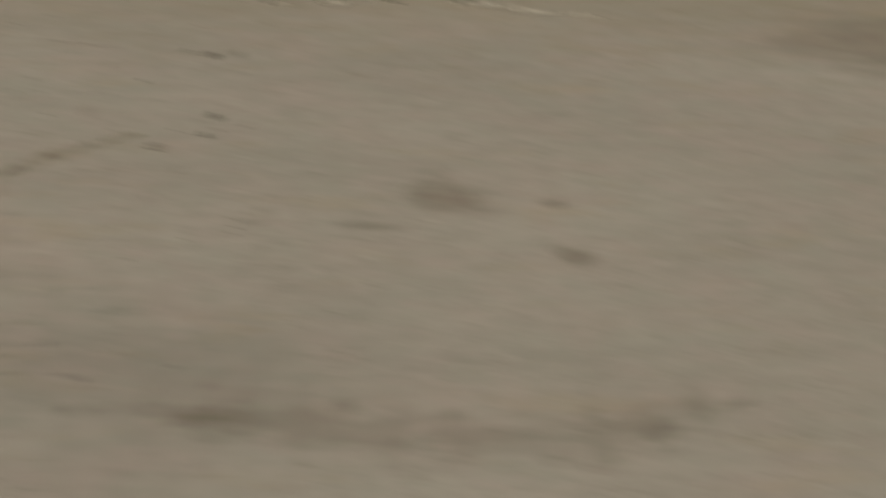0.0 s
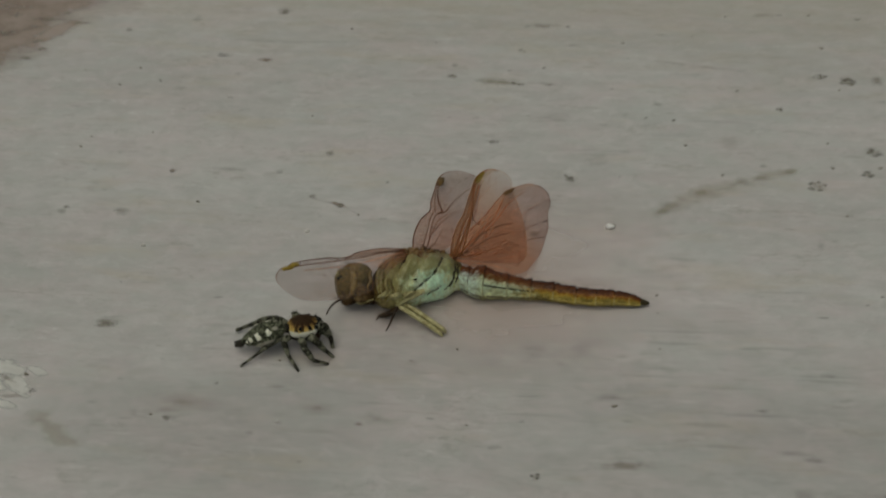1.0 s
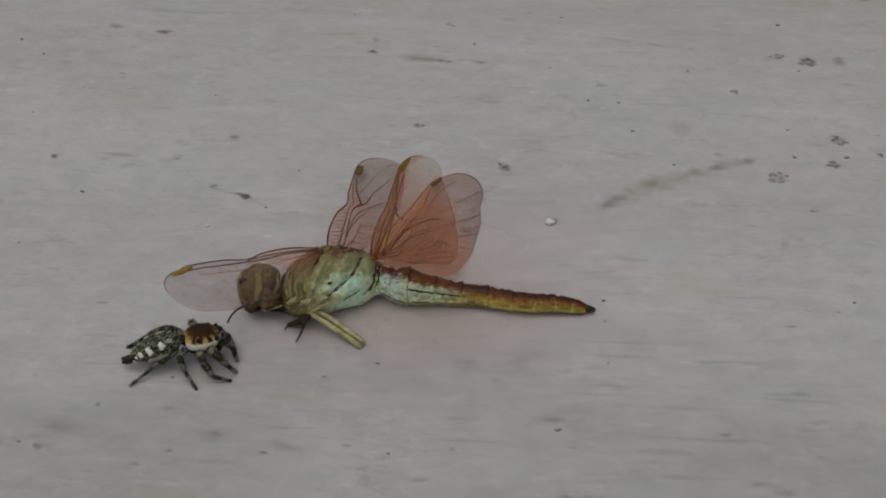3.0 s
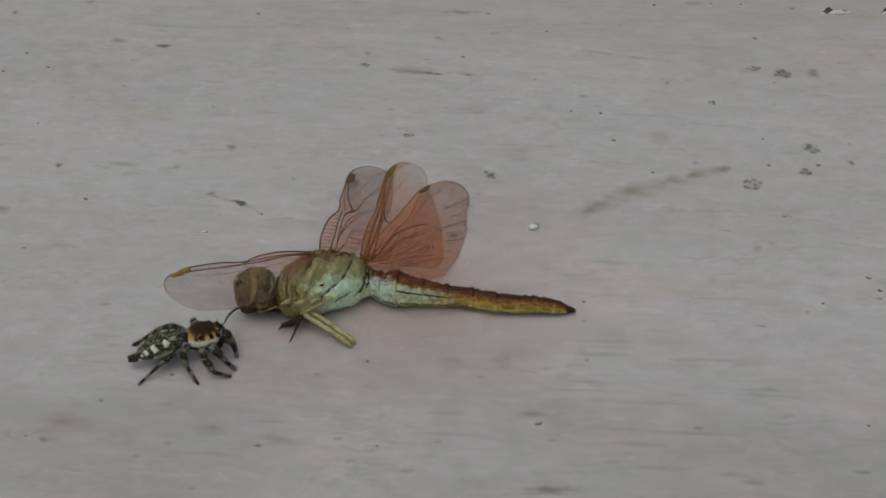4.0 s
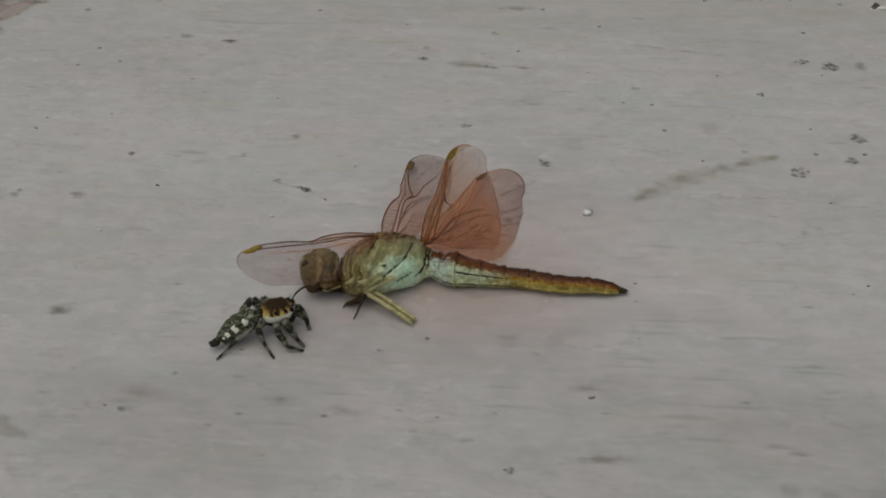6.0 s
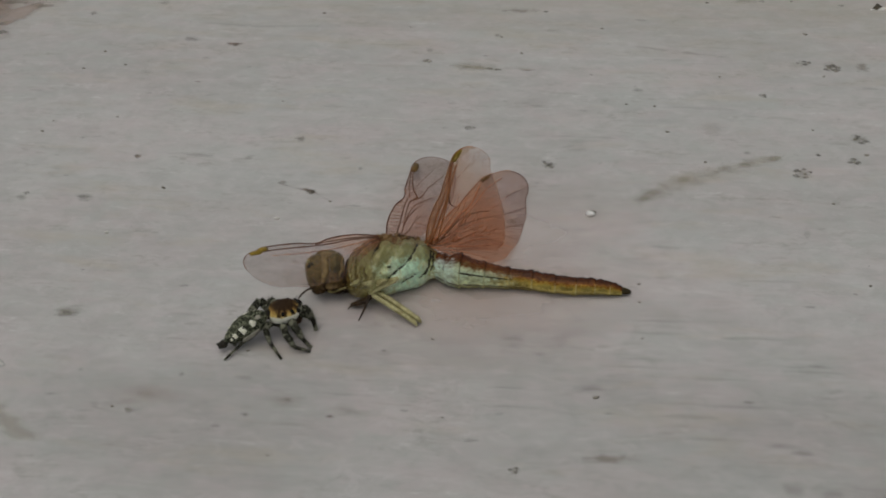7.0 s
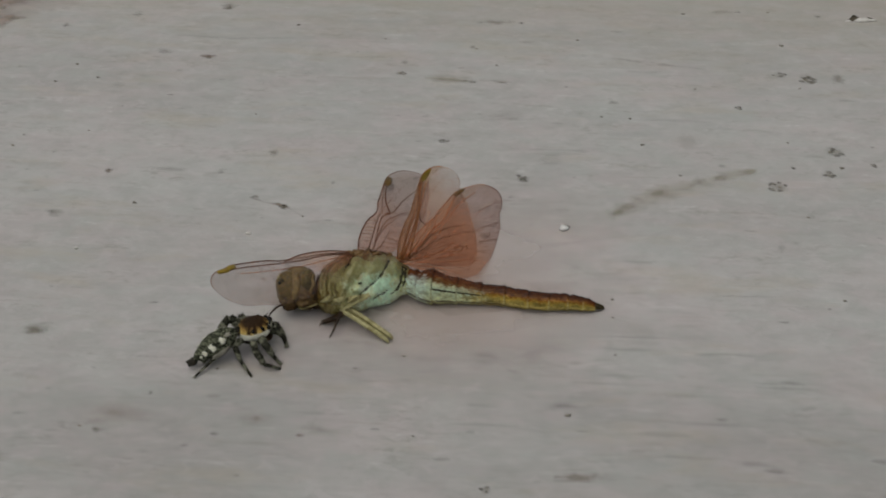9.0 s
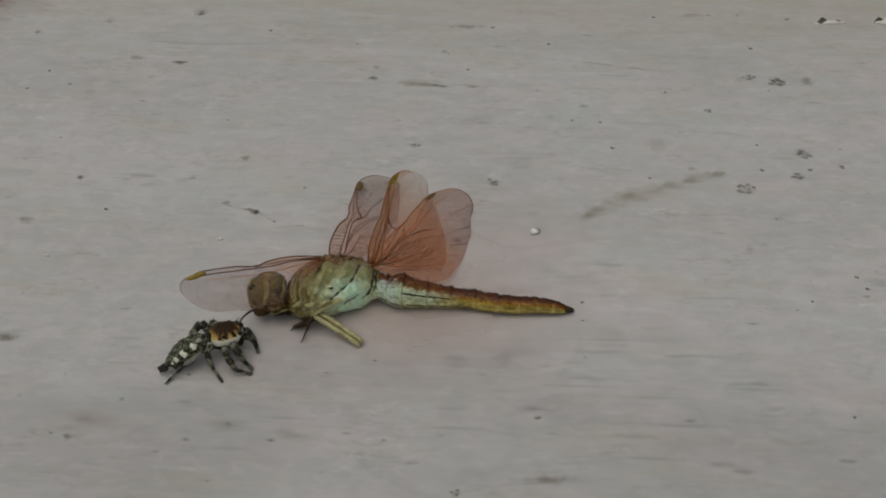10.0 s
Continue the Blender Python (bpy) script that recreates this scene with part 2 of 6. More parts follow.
def stain_or_tint(name, colour, cover, ragged=0.5, colour2=None, scale=0.9, stretch=2.5):
    """Soft-edged dirt or painted tint: full in its middle, ragged and thin at its rim."""
    k = Mat(name, rough=0.75, spec=0.25)
    far = k.t.nodes.new("ShaderNodeVectorMath")
    k.link(k.co, far.inputs[0])
    k.link(k.math("MULTIPLY", k.random(), 300.0), far.inputs[1])
    n = k.noise(k.map(far.outputs[0], (scale / stretch, scale, 1)), 1.0, 5, 0.65)
    k.put("Base Color", k.mix(k.span(n, 0.35, 0.65), colour, colour2 or colour))
    e = k.math("ADD", k.attr("rim"), k.math("MULTIPLY", k.math("SUBTRACT", n, 0.5), 2.2 * ragged))
    e = k.math("MULTIPLY", k.span(e, 0.08, 0.95), k.span(k.attr("rim"), 0.0, 0.3))
    k.veil(k.math("MULTIPLY", e, cover))
    return k.m


def plain(name, colour, colour2, rough=0.6, scale=1.5, spec=0.15, bump=0.3):
    k = Mat(name, rough=rough, spec=spec)
    n = k.noise(k.co, scale, 4, 0.6)
    k.put("Base Color", k.mix(k.span(n, 0.35, 0.65), colour, colour2))
    k.bump(n, bump, 0.00008)
    return k.m


def grit():
    """Crumbs of dirt, some darker than others."""
    k = Mat("dark_grit", rough=0.75, spec=0.15)
    n = k.noise(k.co, 3.0, 3)
    one = k.mix(k.random(), (0.13, 0.115, 0.09), (0.33, 0.30, 0.25))
    k.put("Base Color", k.mix(k.span(n, 0.4, 0.65), one, (0.26, 0.24, 0.20)))
    return k.m


def membrane(name, warm, clear, reach, blur=1.4, weave=0.12, band=0.0):
    """Wing skin: orange from the root out to reach millimetres, clear beyond; band: how amber the strip along the front edge is."""
    k = Mat(name, rough=0.4, spec=0.35)
    n = k.noise(k.co, 0.7, 3)
    far = k.math("ADD", k.attr("root"), k.span(n, 0.3, 0.7, -0.5, 0.5, False))
    zone = k.span(far, reach - blur, reach + blur)
    # a fine net of cells between the veins, and milky creases
    net = k.span(k.cells(k.co, 1.25, "DISTANCE_TO_EDGE"), 0.055, 0.015)
    crease = k.span(k.noise(k.map(k.co, (1, 1, 1.6)), 1.1, 5, 0.7), 0.56, 0.68, 0, 0.16)
    strip = k.math("MULTIPLY", k.span(k.math("ADD", k.attr("front"), k.span(n, 0.3, 0.7, -0.02, 0.02, False)), 0.17, 0.12), band)
    skin = k.mix(zone, (0.62, 0.325, 0.215), (0.46, 0.42, 0.40))
    skin = k.mix(strip, skin, (0.66, 0.34, 0.14))
    k.put("Base Color", k.mix(net, skin, k.mix(zone, (0.26, 0.09, 0.035), (0.17, 0.12, 0.10))))
    cover = k.math("ADD", k.span(zone, 0, 1, 0.20, 0.07, False), k.math("ADD", k.math("MULTIPLY", net, weave), crease))
    cover = k.math("ADD", cover, k.math("MULTIPLY", strip, 0.34))
    k.veil(cover, k.mix(strip, k.mix(zone, warm, clear), (0.97, 0.77, 0.60)))
    return k.m


def abdomen_skin():
    k = Mat("abdomen_skin", rough=0.26, spec=0.2)
    n = k.noise(k.co, 1.6, 4, 0.6)
    spot = k.noise(k.map(k.co, (0.7, 1, 1)), 2.6, 5, 0.7)
    th = k.math("ADD", k.math("ADD", k.attr("th"), k.span(n, 0.3, 0.7, -0.06, 0.06, False)), k.span(spot, 0.3, 0.7, -0.05, 0.05, False))
    seg = k.attr("seg")
    rear = k.ramp(th, (0.0, (0.040, 0.011, 0.003)), (0.28, (0.075, 0.021, 0.005)), (0.40, (0.14, 0.048, 0.008)), (0.47, (0.26, 0.115, 0.016)),
                  (0.53, (0.35, 0.225, 0.038)), (0.62, (0.40, 0.295, 0.058)), (0.72, (0.44, 0.35, 0.105)), (0.84, (0.30, 0.235, 0.07)))
    front = k.ramp(th, (0.0, (0.09, 0.027, 0.009)), (0.28, (0.16, 0.054, 0.015)), (0.36, (0.21, 0.125, 0.045)),
                   (0.42, (0.42, 0.45, 0.28)), (0.53, (0.56, 0.69, 0.48)), (0.62, (0.54, 0.64, 0.41)), (0.76, (0.62, 0.68, 0.40)), (0.86, (0.42, 0.42, 0.20)))
    col = k.mix(k.span(k.math("ADD", k.attr("ln"), k.span(n, 0.3, 0.7, -1.5, 1.5, False)), -11.0, -6.5), front, rear)
    # the first rings are bluish white and chalky
    first = k.math("MULTIPLY", k.span(k.attr("ln"), -13.3, -14.2), k.span(th, 0.22, 0.34))
    col = k.mix(k.math("MULTIPLY", first, k.span(spot, 0.30, 0.62, 0.15, 0.65)), col, (0.58, 0.74, 0.70))
    # an olive pane on the lower flank of each ring
    pane = k.math("MULTIPLY", k.span(k.math("ABSOLUTE", k.math("SUBTRACT", th, 0.63)), 0.075, 0.045), k.span(k.math("ABSOLUTE", k.math("SUBTRACT", seg, 0.55)), 0.33, 0.22))
    col = k.mix(k.math("MULTIPLY", pane, k.span(k.attr("ln"), -12.5, -9.0, 0.3, 0.7)), col, (0.21, 0.165, 0.04))
    # pale joint edges, and a black dash along each front ring
    col = k.mix(k.math("MULTIPLY", k.span(seg, 0.90, 0.97), k.span(th, 0.44, 0.52, 0, 0.4)), col, (0.55, 0.50, 0.24))
    # blackish joints across the back, and a dark streak ahead of each
    back = k.math("MULTIPLY", k.span(th, 0.46, 0.36), k.math("MAXIMUM", k.span(seg, 0.16, 0.05), k.span(seg, 0.93, 0.99)))
    col = k.mix(k.math("MULTIPLY", back, 0.3), col, (0.022, 0.010, 0.004))
    streak = k.noise(k.map(k.co, (0.35, 2.2, 2.2)), 1.0, 4, 0.65)
    col = k.mix(1.0, col, k.ramp(streak, (0.3, 0.62), (0.5, 1.0), (0.7, 1.35)), "MULTIPLY")
    side = k.math("ABSOLUTE", k.math("SUBTRACT", k.attr("th"), k.span(n, 0.3, 0.7, 0.52, 0.545, False)))
    dash = k.math("MULTIPLY", k.span(side, 0.030, 0.014), k.math("MULTIPLY", k.span(seg, 0.04, 0.12), k.span(seg, 0.99, 0.92)))
    col = k.mix(k.math("MULTIPLY", dash, k.math("MULTIPLY", k.span(k.attr("ln"), -13.4, -13.0), k.span(k.attr("ln"), -6.8, -8.6, 0.0, 0.95))), col, (0.025, 0.02, 0.01))
    col = k.mix(1.0, col, k.ramp(spot, (0.3, 0.68), (0.5, 1.0), (0.72, 1.25)), "MULTIPLY")
    col = k.mix(k.span(n, 0.62, 0.75, 0, 0.5), col, (0.03, 0.015, 0.006))
    col = k.mix(k.span(k.math("ADD", k.attr("line"), k.span(spot, 0.3, 0.7, -0.2, 0.2, False)), 0.4, 0.7, 0, 0.8), col, (0.03, 0.02, 0.008))
    k.put("Base Color", col)
    k.bump(k.math("ADD", n, k.math("MULTIPLY", spot, 0.5)), 0.55, 0.0002)
    return k.m


def thorax_skin():
    k = Mat("thorax_skin", rough=0.2, spec=0.55)
    n = k.noise(k.co, 0.9, 4, 0.6)
    fine = k.noise(k.co, 2.4, 5, 0.65)
    th = k.math("ADD", k.attr("th"), k.span(n, 0.3, 0.7, -0.08, 0.08, False))
    ln = k.math("ADD", k.attr("ln"), k.math("ADD", k.span(n, 0.3, 0.7, -0.6, 0.6, False), k.span(fine, 0.3, 0.7, -0.5, 0.5, False)))
    flank = k.ramp(k.span(ln, -24.9, -15.9, 0, 1, False), (0.0, (0.09, 0.05, 0.017)), (0.12, (0.18, 0.12, 0.037)), (0.26, (0.31, 0.255, 0.09)),
                   (0.42, (0.46, 0.50, 0.25)), (0.58, (0.54, 0.75, 0.50)), (0.80, (0.57, 0.84, 0.61)), (0.95, (0.46, 0.50, 0.20)), (1.0, (0.30, 0.30, 0.10)))
    # chalky mint patches low on the flank
    chalk = k.math("MULTIPLY", k.span(k.noise(k.co, 0.75, 5, 0.7), 0.42, 0.66), k.math("MULTIPLY", k.span(th, 0.40, 0.50), k.span(ln, -22.2, -20.8)))
    col = k.mix(k.math("MULTIPLY", chalk, 0.8), flank, (0.80, 0.92, 0.70))
    # yellow-green swollen ridges
    ridge = k.span(k.noise(k.map(k.co, (1.6, 0.7, 0.7)), 0.9, 4, 0.65), 0.52, 0.66, 0, 0.6)
    col = k.mix(ridge, col, (0.50, 0.50, 0.20))
    col = k.mix(k.math("MULTIPLY", k.span(k.math("ADD", th, k.span(ln, -20.5, -16.5, 0.0, 0.10, False)), 0.57, 0.42, 0, 0.88), k.span(ln, -16.4, -18.0, 0.7, 1.0)), col, (0.25, 0.225, 0.08))
    col = k.mix(k.math("MULTIPLY", k.span(th, 0.34, 0.10), k.span(ln, -17.5, -20.5, 0.5, 1.0)), col, (0.15, 0.062, 0.018))
    col = k.mix(k.math("MULTIPLY", k.span(th, 0.66, 0.78, 0, 0.6), k.span(ln, -20.0, -21.2)), col, (0.33, 0.28, 0.10))
    col = k.mix(1.0, col, k.ramp(fine, (0.3, 0.84), (0.5, 1.0), (0.70, 1.16)), "MULTIPLY")
    fold = k.noise(k.map(k.co, (2.6, 0.6, 0.6)), 0.9, 4, 0.6, 0.6)
    col = k.mix(k.math("MULTIPLY", k.span(ln, -20.4, -22.2), k.span(fold, 0.54, 0.64, 0, 0.55)), col, (0.09, 0.058, 0.018))
    col = k.mix(k.span(n, 0.58, 0.75, 0, 0.3), col, (0.14, 0.115, 0.035))
    col = k.mix(k.span(k.math("ADD", k.attr("line"), k.span(fine, 0.3, 0.7, -0.2, 0.2, False)), 0.30, 0.62, 0, 0.95), col, (0.022, 0.018, 0.008))
    k.put("Base Color", col)
    k.bump(k.math("ADD", n, k.math("MULTIPLY", fine, 0.5)), 0.5, 0.0003)
    return k.m


def eye_skin():
    k = Mat("olive_brown_eye", rough=0.30, spec=0.22)
    n = k.noise(k.co, 0.8, 3)
    x = k.math("ADD", k.axis("X"), k.span(n, 0.3, 0.7, -0.7, 0.7, False))
    col = k.ramp(k.span(x, -15.6, -10.8, 0, 1, False), (0.0, (0.20, 0.155, 0.055)), (0.16, (0.125, 0.085, 0.022)), (0.40, (0.135, 0.092, 0.022)), (0.50, (0.20, 0.14, 0.042)),
                 (0.66, (0.12, 0.088, 0.024)), (0.82, (0.13, 0.105, 0.034)), (1.0, (0.055, 0.04, 0.012)))
    col = k.mix(1.0, col, k.ramp(k.noise(k.co, 2.5, 4, 0.65), (0.3, 0.65), (0.5, 1.0), (0.7, 1.3)), "MULTIPLY")
    k.put("Base Color", col)
    k.bump(k.math("ADD", k.cells(k.co, 9.0), n), 0.4, 0.00008)
    return k.m


def carapace_skin():
    k = Mat("carapace_hair", rough=0.6, spec=0.08)
    n = k.noise(k.map(k.co, (1.6, 1.6, 0.9)), 1.7, 5, 0.7)
    z = k.math("ADD", k.axis("Z"), k.span(n, 0.3, 0.7, -0.12, 0.12, False))
    col = k.ramp(k.span(z, -0.6, 2.2, 0, 1, False), (0.0, (0.02, 0.015, 0.01)), (0.30, (0.03, 0.02, 0.012)), (0.325, (0.86, 0.85, 0.73)),
                 (0.60, (0.92, 0.90, 0.75)), (0.63, (0.68, 0.53, 0.20)), (0.73, (0.52, 0.35, 0.10)), (0.80, (0.24, 0.14, 0.045)), (0.875, (0.05, 0.029, 0.013)), (1.0, (0.03, 0.018, 0.010)))
    col = k.mix(k.math("MULTIPLY", k.span(n, 0.54, 0.60, 0, 0.9), k.span(k.axis("Z"), 1.2, 1.45)), col, (0.022, 0.013, 0.007))
    # dark hair round the side eyes, running down from the crown into the golden band
    ahead = k.math("ADD", k.math("MULTIPLY", k.axis("X"), 0.906), k.math("MULTIPLY", k.math("SUBTRACT", k.axis("Y"), 0.15), 0.423))
    aside = k.math("ABSOLUTE", k.math("SUBTRACT", k.math("MULTIPLY", k.axis("X"), 0.423), k.math("MULTIPLY", k.math("SUBTRACT", k.axis("Y"), 0.15), 0.906)))
    round_it = k.math("ADD", k.math("ARCTAN2", aside, ahead), k.span(n, 0.3, 0.7, -0.14, 0.14, False))
    bars = 0.0
    for at, wide in ((0.42, 0.10), (0.95, 0.15), (1.62, 0.13), (2.14, 0.12)):
        bars = k.math("MAXIMUM", bars, k.span(k.math("ABSOLUTE", k.math("SUBTRACT", round_it, at)), wide + 0.07, wide - 0.03))
    col = k.mix(k.math("MULTIPLY", k.math("MULTIPLY", bars, 0.95), k.span(z, 1.12, 1.22)), col, (0.035, 0.018, 0.008))
    k.put("Base Color", col)
    k.bump(n, 0.6, 0.0001)
    return k.m


def hair_skin(name, dark, pale, scale, cut=0.5):
    k = Mat(name, rough=0.65, spec=0.08)
    n = k.noise(k.co, scale, 4, 0.65)
    k.put("Base Color", k.mix(k.span(n, cut - 0.06, cut + 0.08), dark, pale))
    k.bump(n, 0.6, 0.0001)
    return k.m


def leg_skin():
    """Dark bands and pale hair along each limb."""
    k = Mat("banded_leg", rough=0.6, spec=0.08)
    n = k.noise(k.co, 3.0, 3)
    wave = k.math("SINE", k.math("MULTIPLY", k.math("ADD", k.attr("run"), k.span(n, 0.3, 0.7, -0.55, 0.55, False)), 4.3))
    col = k.mix(k.span(wave, -0.9, 0.1), (0.20, 0.20, 0.145), (0.018, 0.017, 0.012))
    col = k.mix(k.span(k.noise(k.co, 5.5, 3), 0.54, 0.62, 0, 0.5), col, (0.11, 0.115, 0.08))
    k.put("Base Color", k.mix(k.span(n, 0.62, 0.72, 0, 0.8), col, (0.42, 0.42, 0.34)))
    return k.m


M = {
    "board": board_paint(),
    "ground": plain("pale_teal_floor", (0.20, 0.29, 0.31), (0.78, 0.84, 0.86), 0.5, 0.02),
    "ledge": plain("white_painted_ledge", (0.76, 0.79, 0.83), (0.86, 0.88, 0.91), 0.5, 0.05),
    "speck": grit(),
    "smudge": stain_or_tint("grey_smudge", (0.27, 0.255, 0.22), 0.18, 1.0, (0.33, 0.31, 0.26), 1.1, 4.0),
    "brown": stain_or_tint("brown_smudge", (0.25, 0.19, 0.13), 0.38, 0.8, (0.30, 0.25, 0.19), 1.8, 1.5),
    "rust": stain_or_tint("reddish_streak", (0.36, 0.24, 0.20), 0.50, 0.6),
    "dark": stain_or_tint("dark_grime", (0.14, 0.123, 0.095), 0.44, 1.1, (0.26, 0.24, 0.20), 1.5, 2.0),
    "film": stain_or_tint("grey_olive_film", (0.28, 0.26, 0.205), 0.30, 0.7, (0.36, 0.34, 0.28), 1.2, 1.5),
    "trail": stain_or_tint("olive_trail", (0.345, 0.30, 0.19), 0.26, 0.9, (0.43, 0.39, 0.28), 1.1, 1.8),
    "streak": stain_or_tint("faint_grey_streak", (0.31, 0.295, 0.26), 0.085, 1.2, (0.36, 0.34, 0.30), 1.0, 4.0),
    "greyer": stain_or_tint("thin_grey_tone", (0.36, 0.352, 0.33), 0.15, 0.5, (0.42, 0.41, 0.385), 0.12, 3.0),
    "blush": stain_or_tint("pinkish_brown_bloom", (0.42, 0.33, 0.28), 0.15, 0.8, (0.48, 0.40, 0.35), 0.8, 1.5),
    "bare": stain_or_tint("bare_brown_wood", (0.29, 0.205, 0.16), 0.60, 0.75, (0.45, 0.36, 0.31), 0.28, 1.5),
    "pale": stain_or_tint("pale_filler", (0.80, 0.79, 0.75), 0.8, 1.2, (0.66, 0.65, 0.61), 0.8, 1.4),
    "worn": stain_or_tint("worn_pinkish_paint", (0.56, 0.47, 0.42), 0.6, 0.9, (0.47, 0.38, 0.33), 0.7, 1.4),
    # the pinkish light that the wings cast on the board, as colour
    "pink": stain_or_tint("pinkish_wing_light", (0.74, 0.60, 0.56), 0.36, 0.4, (0.76, 0.65, 0.62), 0.12, 1.6),
    "old_stain": stain_or_tint("brown_water_stain", (0.29, 0.225, 0.16), 0.3, 0.7, (0.36, 0.31, 0.25), 0.35, 1.5),
    "band": stain_or_tint("greyish_brown_grime", (0.30, 0.27, 0.215), 0.2, 0.9, (0.37, 0.34, 0.28), 0.4, 3),
    "ochre": stain_or_tint("ochre_dust", (0.45, 0.37, 0.25), 0.14, 0.9, (0.48, 0.41, 0.31), 0.5, 2.5),
    "haze": stain_or_tint("broad_brown_dirt", (0.33, 0.27, 0.21), 0.26, 0.9, (0.40, 0.36, 0.31), 0.22, 3),
    "flake": plain("lifted_white_paint", (0.80, 0.78, 0.74), (0.70, 0.67, 0.62), 0.6, 0.6),
    "gap": plain("dark_crack", (0.05, 0.043, 0.03), (0.12, 0.10, 0.07), 0.8, 0.8),
    "bead": plain("white_bead", (0.84, 0.83, 0.80), (0.88, 0.87, 0.84), 0.3, 1.0, 0.4),
    "abdomen": abdomen_skin(),
    "thorax": thorax_skin(),
    "eye": eye_skin(),
    "suture": plain("black_suture", (0.018, 0.016, 0.008), (0.05, 0.045, 0.02), 0.5, 2),
    "ridge": plain("tan_ridge", (0.17, 0.115, 0.034), (0.30, 0.215, 0.075), 0.35, 1.6, 0.3, 0.6),
    "cheek": plain("dull_brown_cheek", (0.055, 0.031, 0.012), (0.17, 0.11, 0.042), 0.45, 1.7, 0.2, 0.8),
    "pleat": plain("olive_fold", (0.15, 0.115, 0.038), (0.36, 0.315, 0.125), 0.3, 1.1, 0.4, 0.8),
    "face": plain("ochre_face", (0.10, 0.062, 0.021), (0.26, 0.18, 0.07), 0.4, 1.4, 0.3, 0.8),
    "hinge": plain("brown_wing_hinge", (0.085, 0.040, 0.017), (0.24, 0.14, 0.05), 0.4, 1.8, 0.3, 0.8),
    "mouth": plain("dark_brown_mouth", (0.026, 0.014, 0.007), (0.075, 0.043, 0.016), 0.4, 1.5),
    "straw": plain("straw_yellow_leg", (0.27, 0.235, 0.095), (0.50, 0.465, 0.235), 0.3, 1.5, 0.4, 0.7),
    "blackleg": plain("blackish_leg", (0.025, 0.018, 0.012), (0.07, 0.045, 0.03), 0.5, 1.6),
    "tip": plain("black_tail_tip", (0.02, 0.016, 0.008), (0.06, 0.045, 0.015), 0.45, 2),
    "vein_red": plain("orange_red_vein", (0.35, 0.115, 0.042), (0.48, 0.20, 0.075), 0.45, 1),
    "vein_amber": plain("amber_front_vein", (0.30, 0.105, 0.034), (0.42, 0.18, 0.055), 0.45, 1),
    "vein_dark": plain("dark_front_vein", (0.10, 0.035, 0.018), (0.19, 0.065, 0.028), 0.45, 1),
    "vein_brown": plain("brown_vein", (0.10, 0.04, 0.02), (0.15, 0.06, 0.025), 0.45, 1),
    "stigma": plain("ochre_stigma", (0.27, 0.175, 0.022), (0.40, 0.28, 0.045), 0.4, 1.4),
    "stigma_dark": plain("dark_stigma", (0.10, 0.06, 0.02), (0.17, 0.10, 0.03), 0.4, 1.4),
    "skin_raised": membrane("raised_wing_skin", (0.97, 0.785, 0.685), (0.94, 0.895, 0.88), 24.0, 4.5, 0.08, 0.6),
    "skin_clear": membrane("clear_wing_skin", (0.90, 0.76, 0.69), (0.85, 0.785, 0.775), 11.0, 1.4, 0.10),
    "skin_flat": membrane("flat_wing_skin", (0.965, 0.775, 0.66), (0.895, 0.80, 0.775), 17.5, 3.6, 0.10, 0.3),
    "skin_fore": membrane("fore_wing_skin", (0.93, 0.80, 0.755), (0.87, 0.79, 0.765), 17.0, 4.0, 0.16),
    "carapace": carapace_skin(),
    "spider_hair": hair_skin("mottled_grey_hair", (0.020, 0.022, 0.014), (0.22, 0.23, 0.155), 4.4, 0.52),
    "white_hair": plain("white_hair_spot", (0.84, 0.83, 0.71), (0.70, 0.69, 0.55), 0.6, 3),
    "pale_belly": plain("pale_belly_hair", (0.30, 0.28, 0.22), (0.42, 0.40, 0.33), 0.6, 3),
    "leg": leg_skin(),
    "black_eye": plain("black_glossy_eye", (0.006, 0.005, 0.004), (0.012, 0.01, 0.008), 0.2, 2, 0.3, 0.0),
    "spinneret": plain("black_spinneret", (0.016, 0.015, 0.012), (0.04, 0.035, 0.025), 0.6, 3),
}


# ---- building helpers: meshes are laid out in millimetres in the thing's own space ----
def thing(name, x, y, z=0.0):
    """An empty at the thing's base; parts are built round it."""
    ob = new(name)
    ob.empty_display_size = 0.002
    ob.location = (x * MM, y * MM, z * MM)
    return ob


def part(name, bm, material, parent, label="", pivot=None):
    """Links a bmesh, laid out in the thing's space, as one mesh under a thing or part."""
    me = bpy.data.meshes.new(name)
    shift = Vector(pivot or (0, 0, 0))
    up = Vector(parent.get("pivot", (0, 0, 0))) if parent else Vector((0, 0, 0))
    if pivot is None:
        shift = up
    for v in bm.verts:
        v.co = (v.co - shift) * MM
    bmesh.ops.recalc_face_normals(bm, faces=bm.faces)
    bm.to_mesh(me)
    bm.free()
    for p in me.polygons:
        p.use_smooth = True
    me.materials.append(material)
    ob = new(name, me)
    ob.parent = parent
    ob.location = (shift - up) * MM
    if shift.length:
        ob["pivot"] = tuple(shift)
    return tagged(ob, label)


def lay(bm, name):
    return bm.verts.layers.float.get(name) or bm.verts.layers.float.new(name)


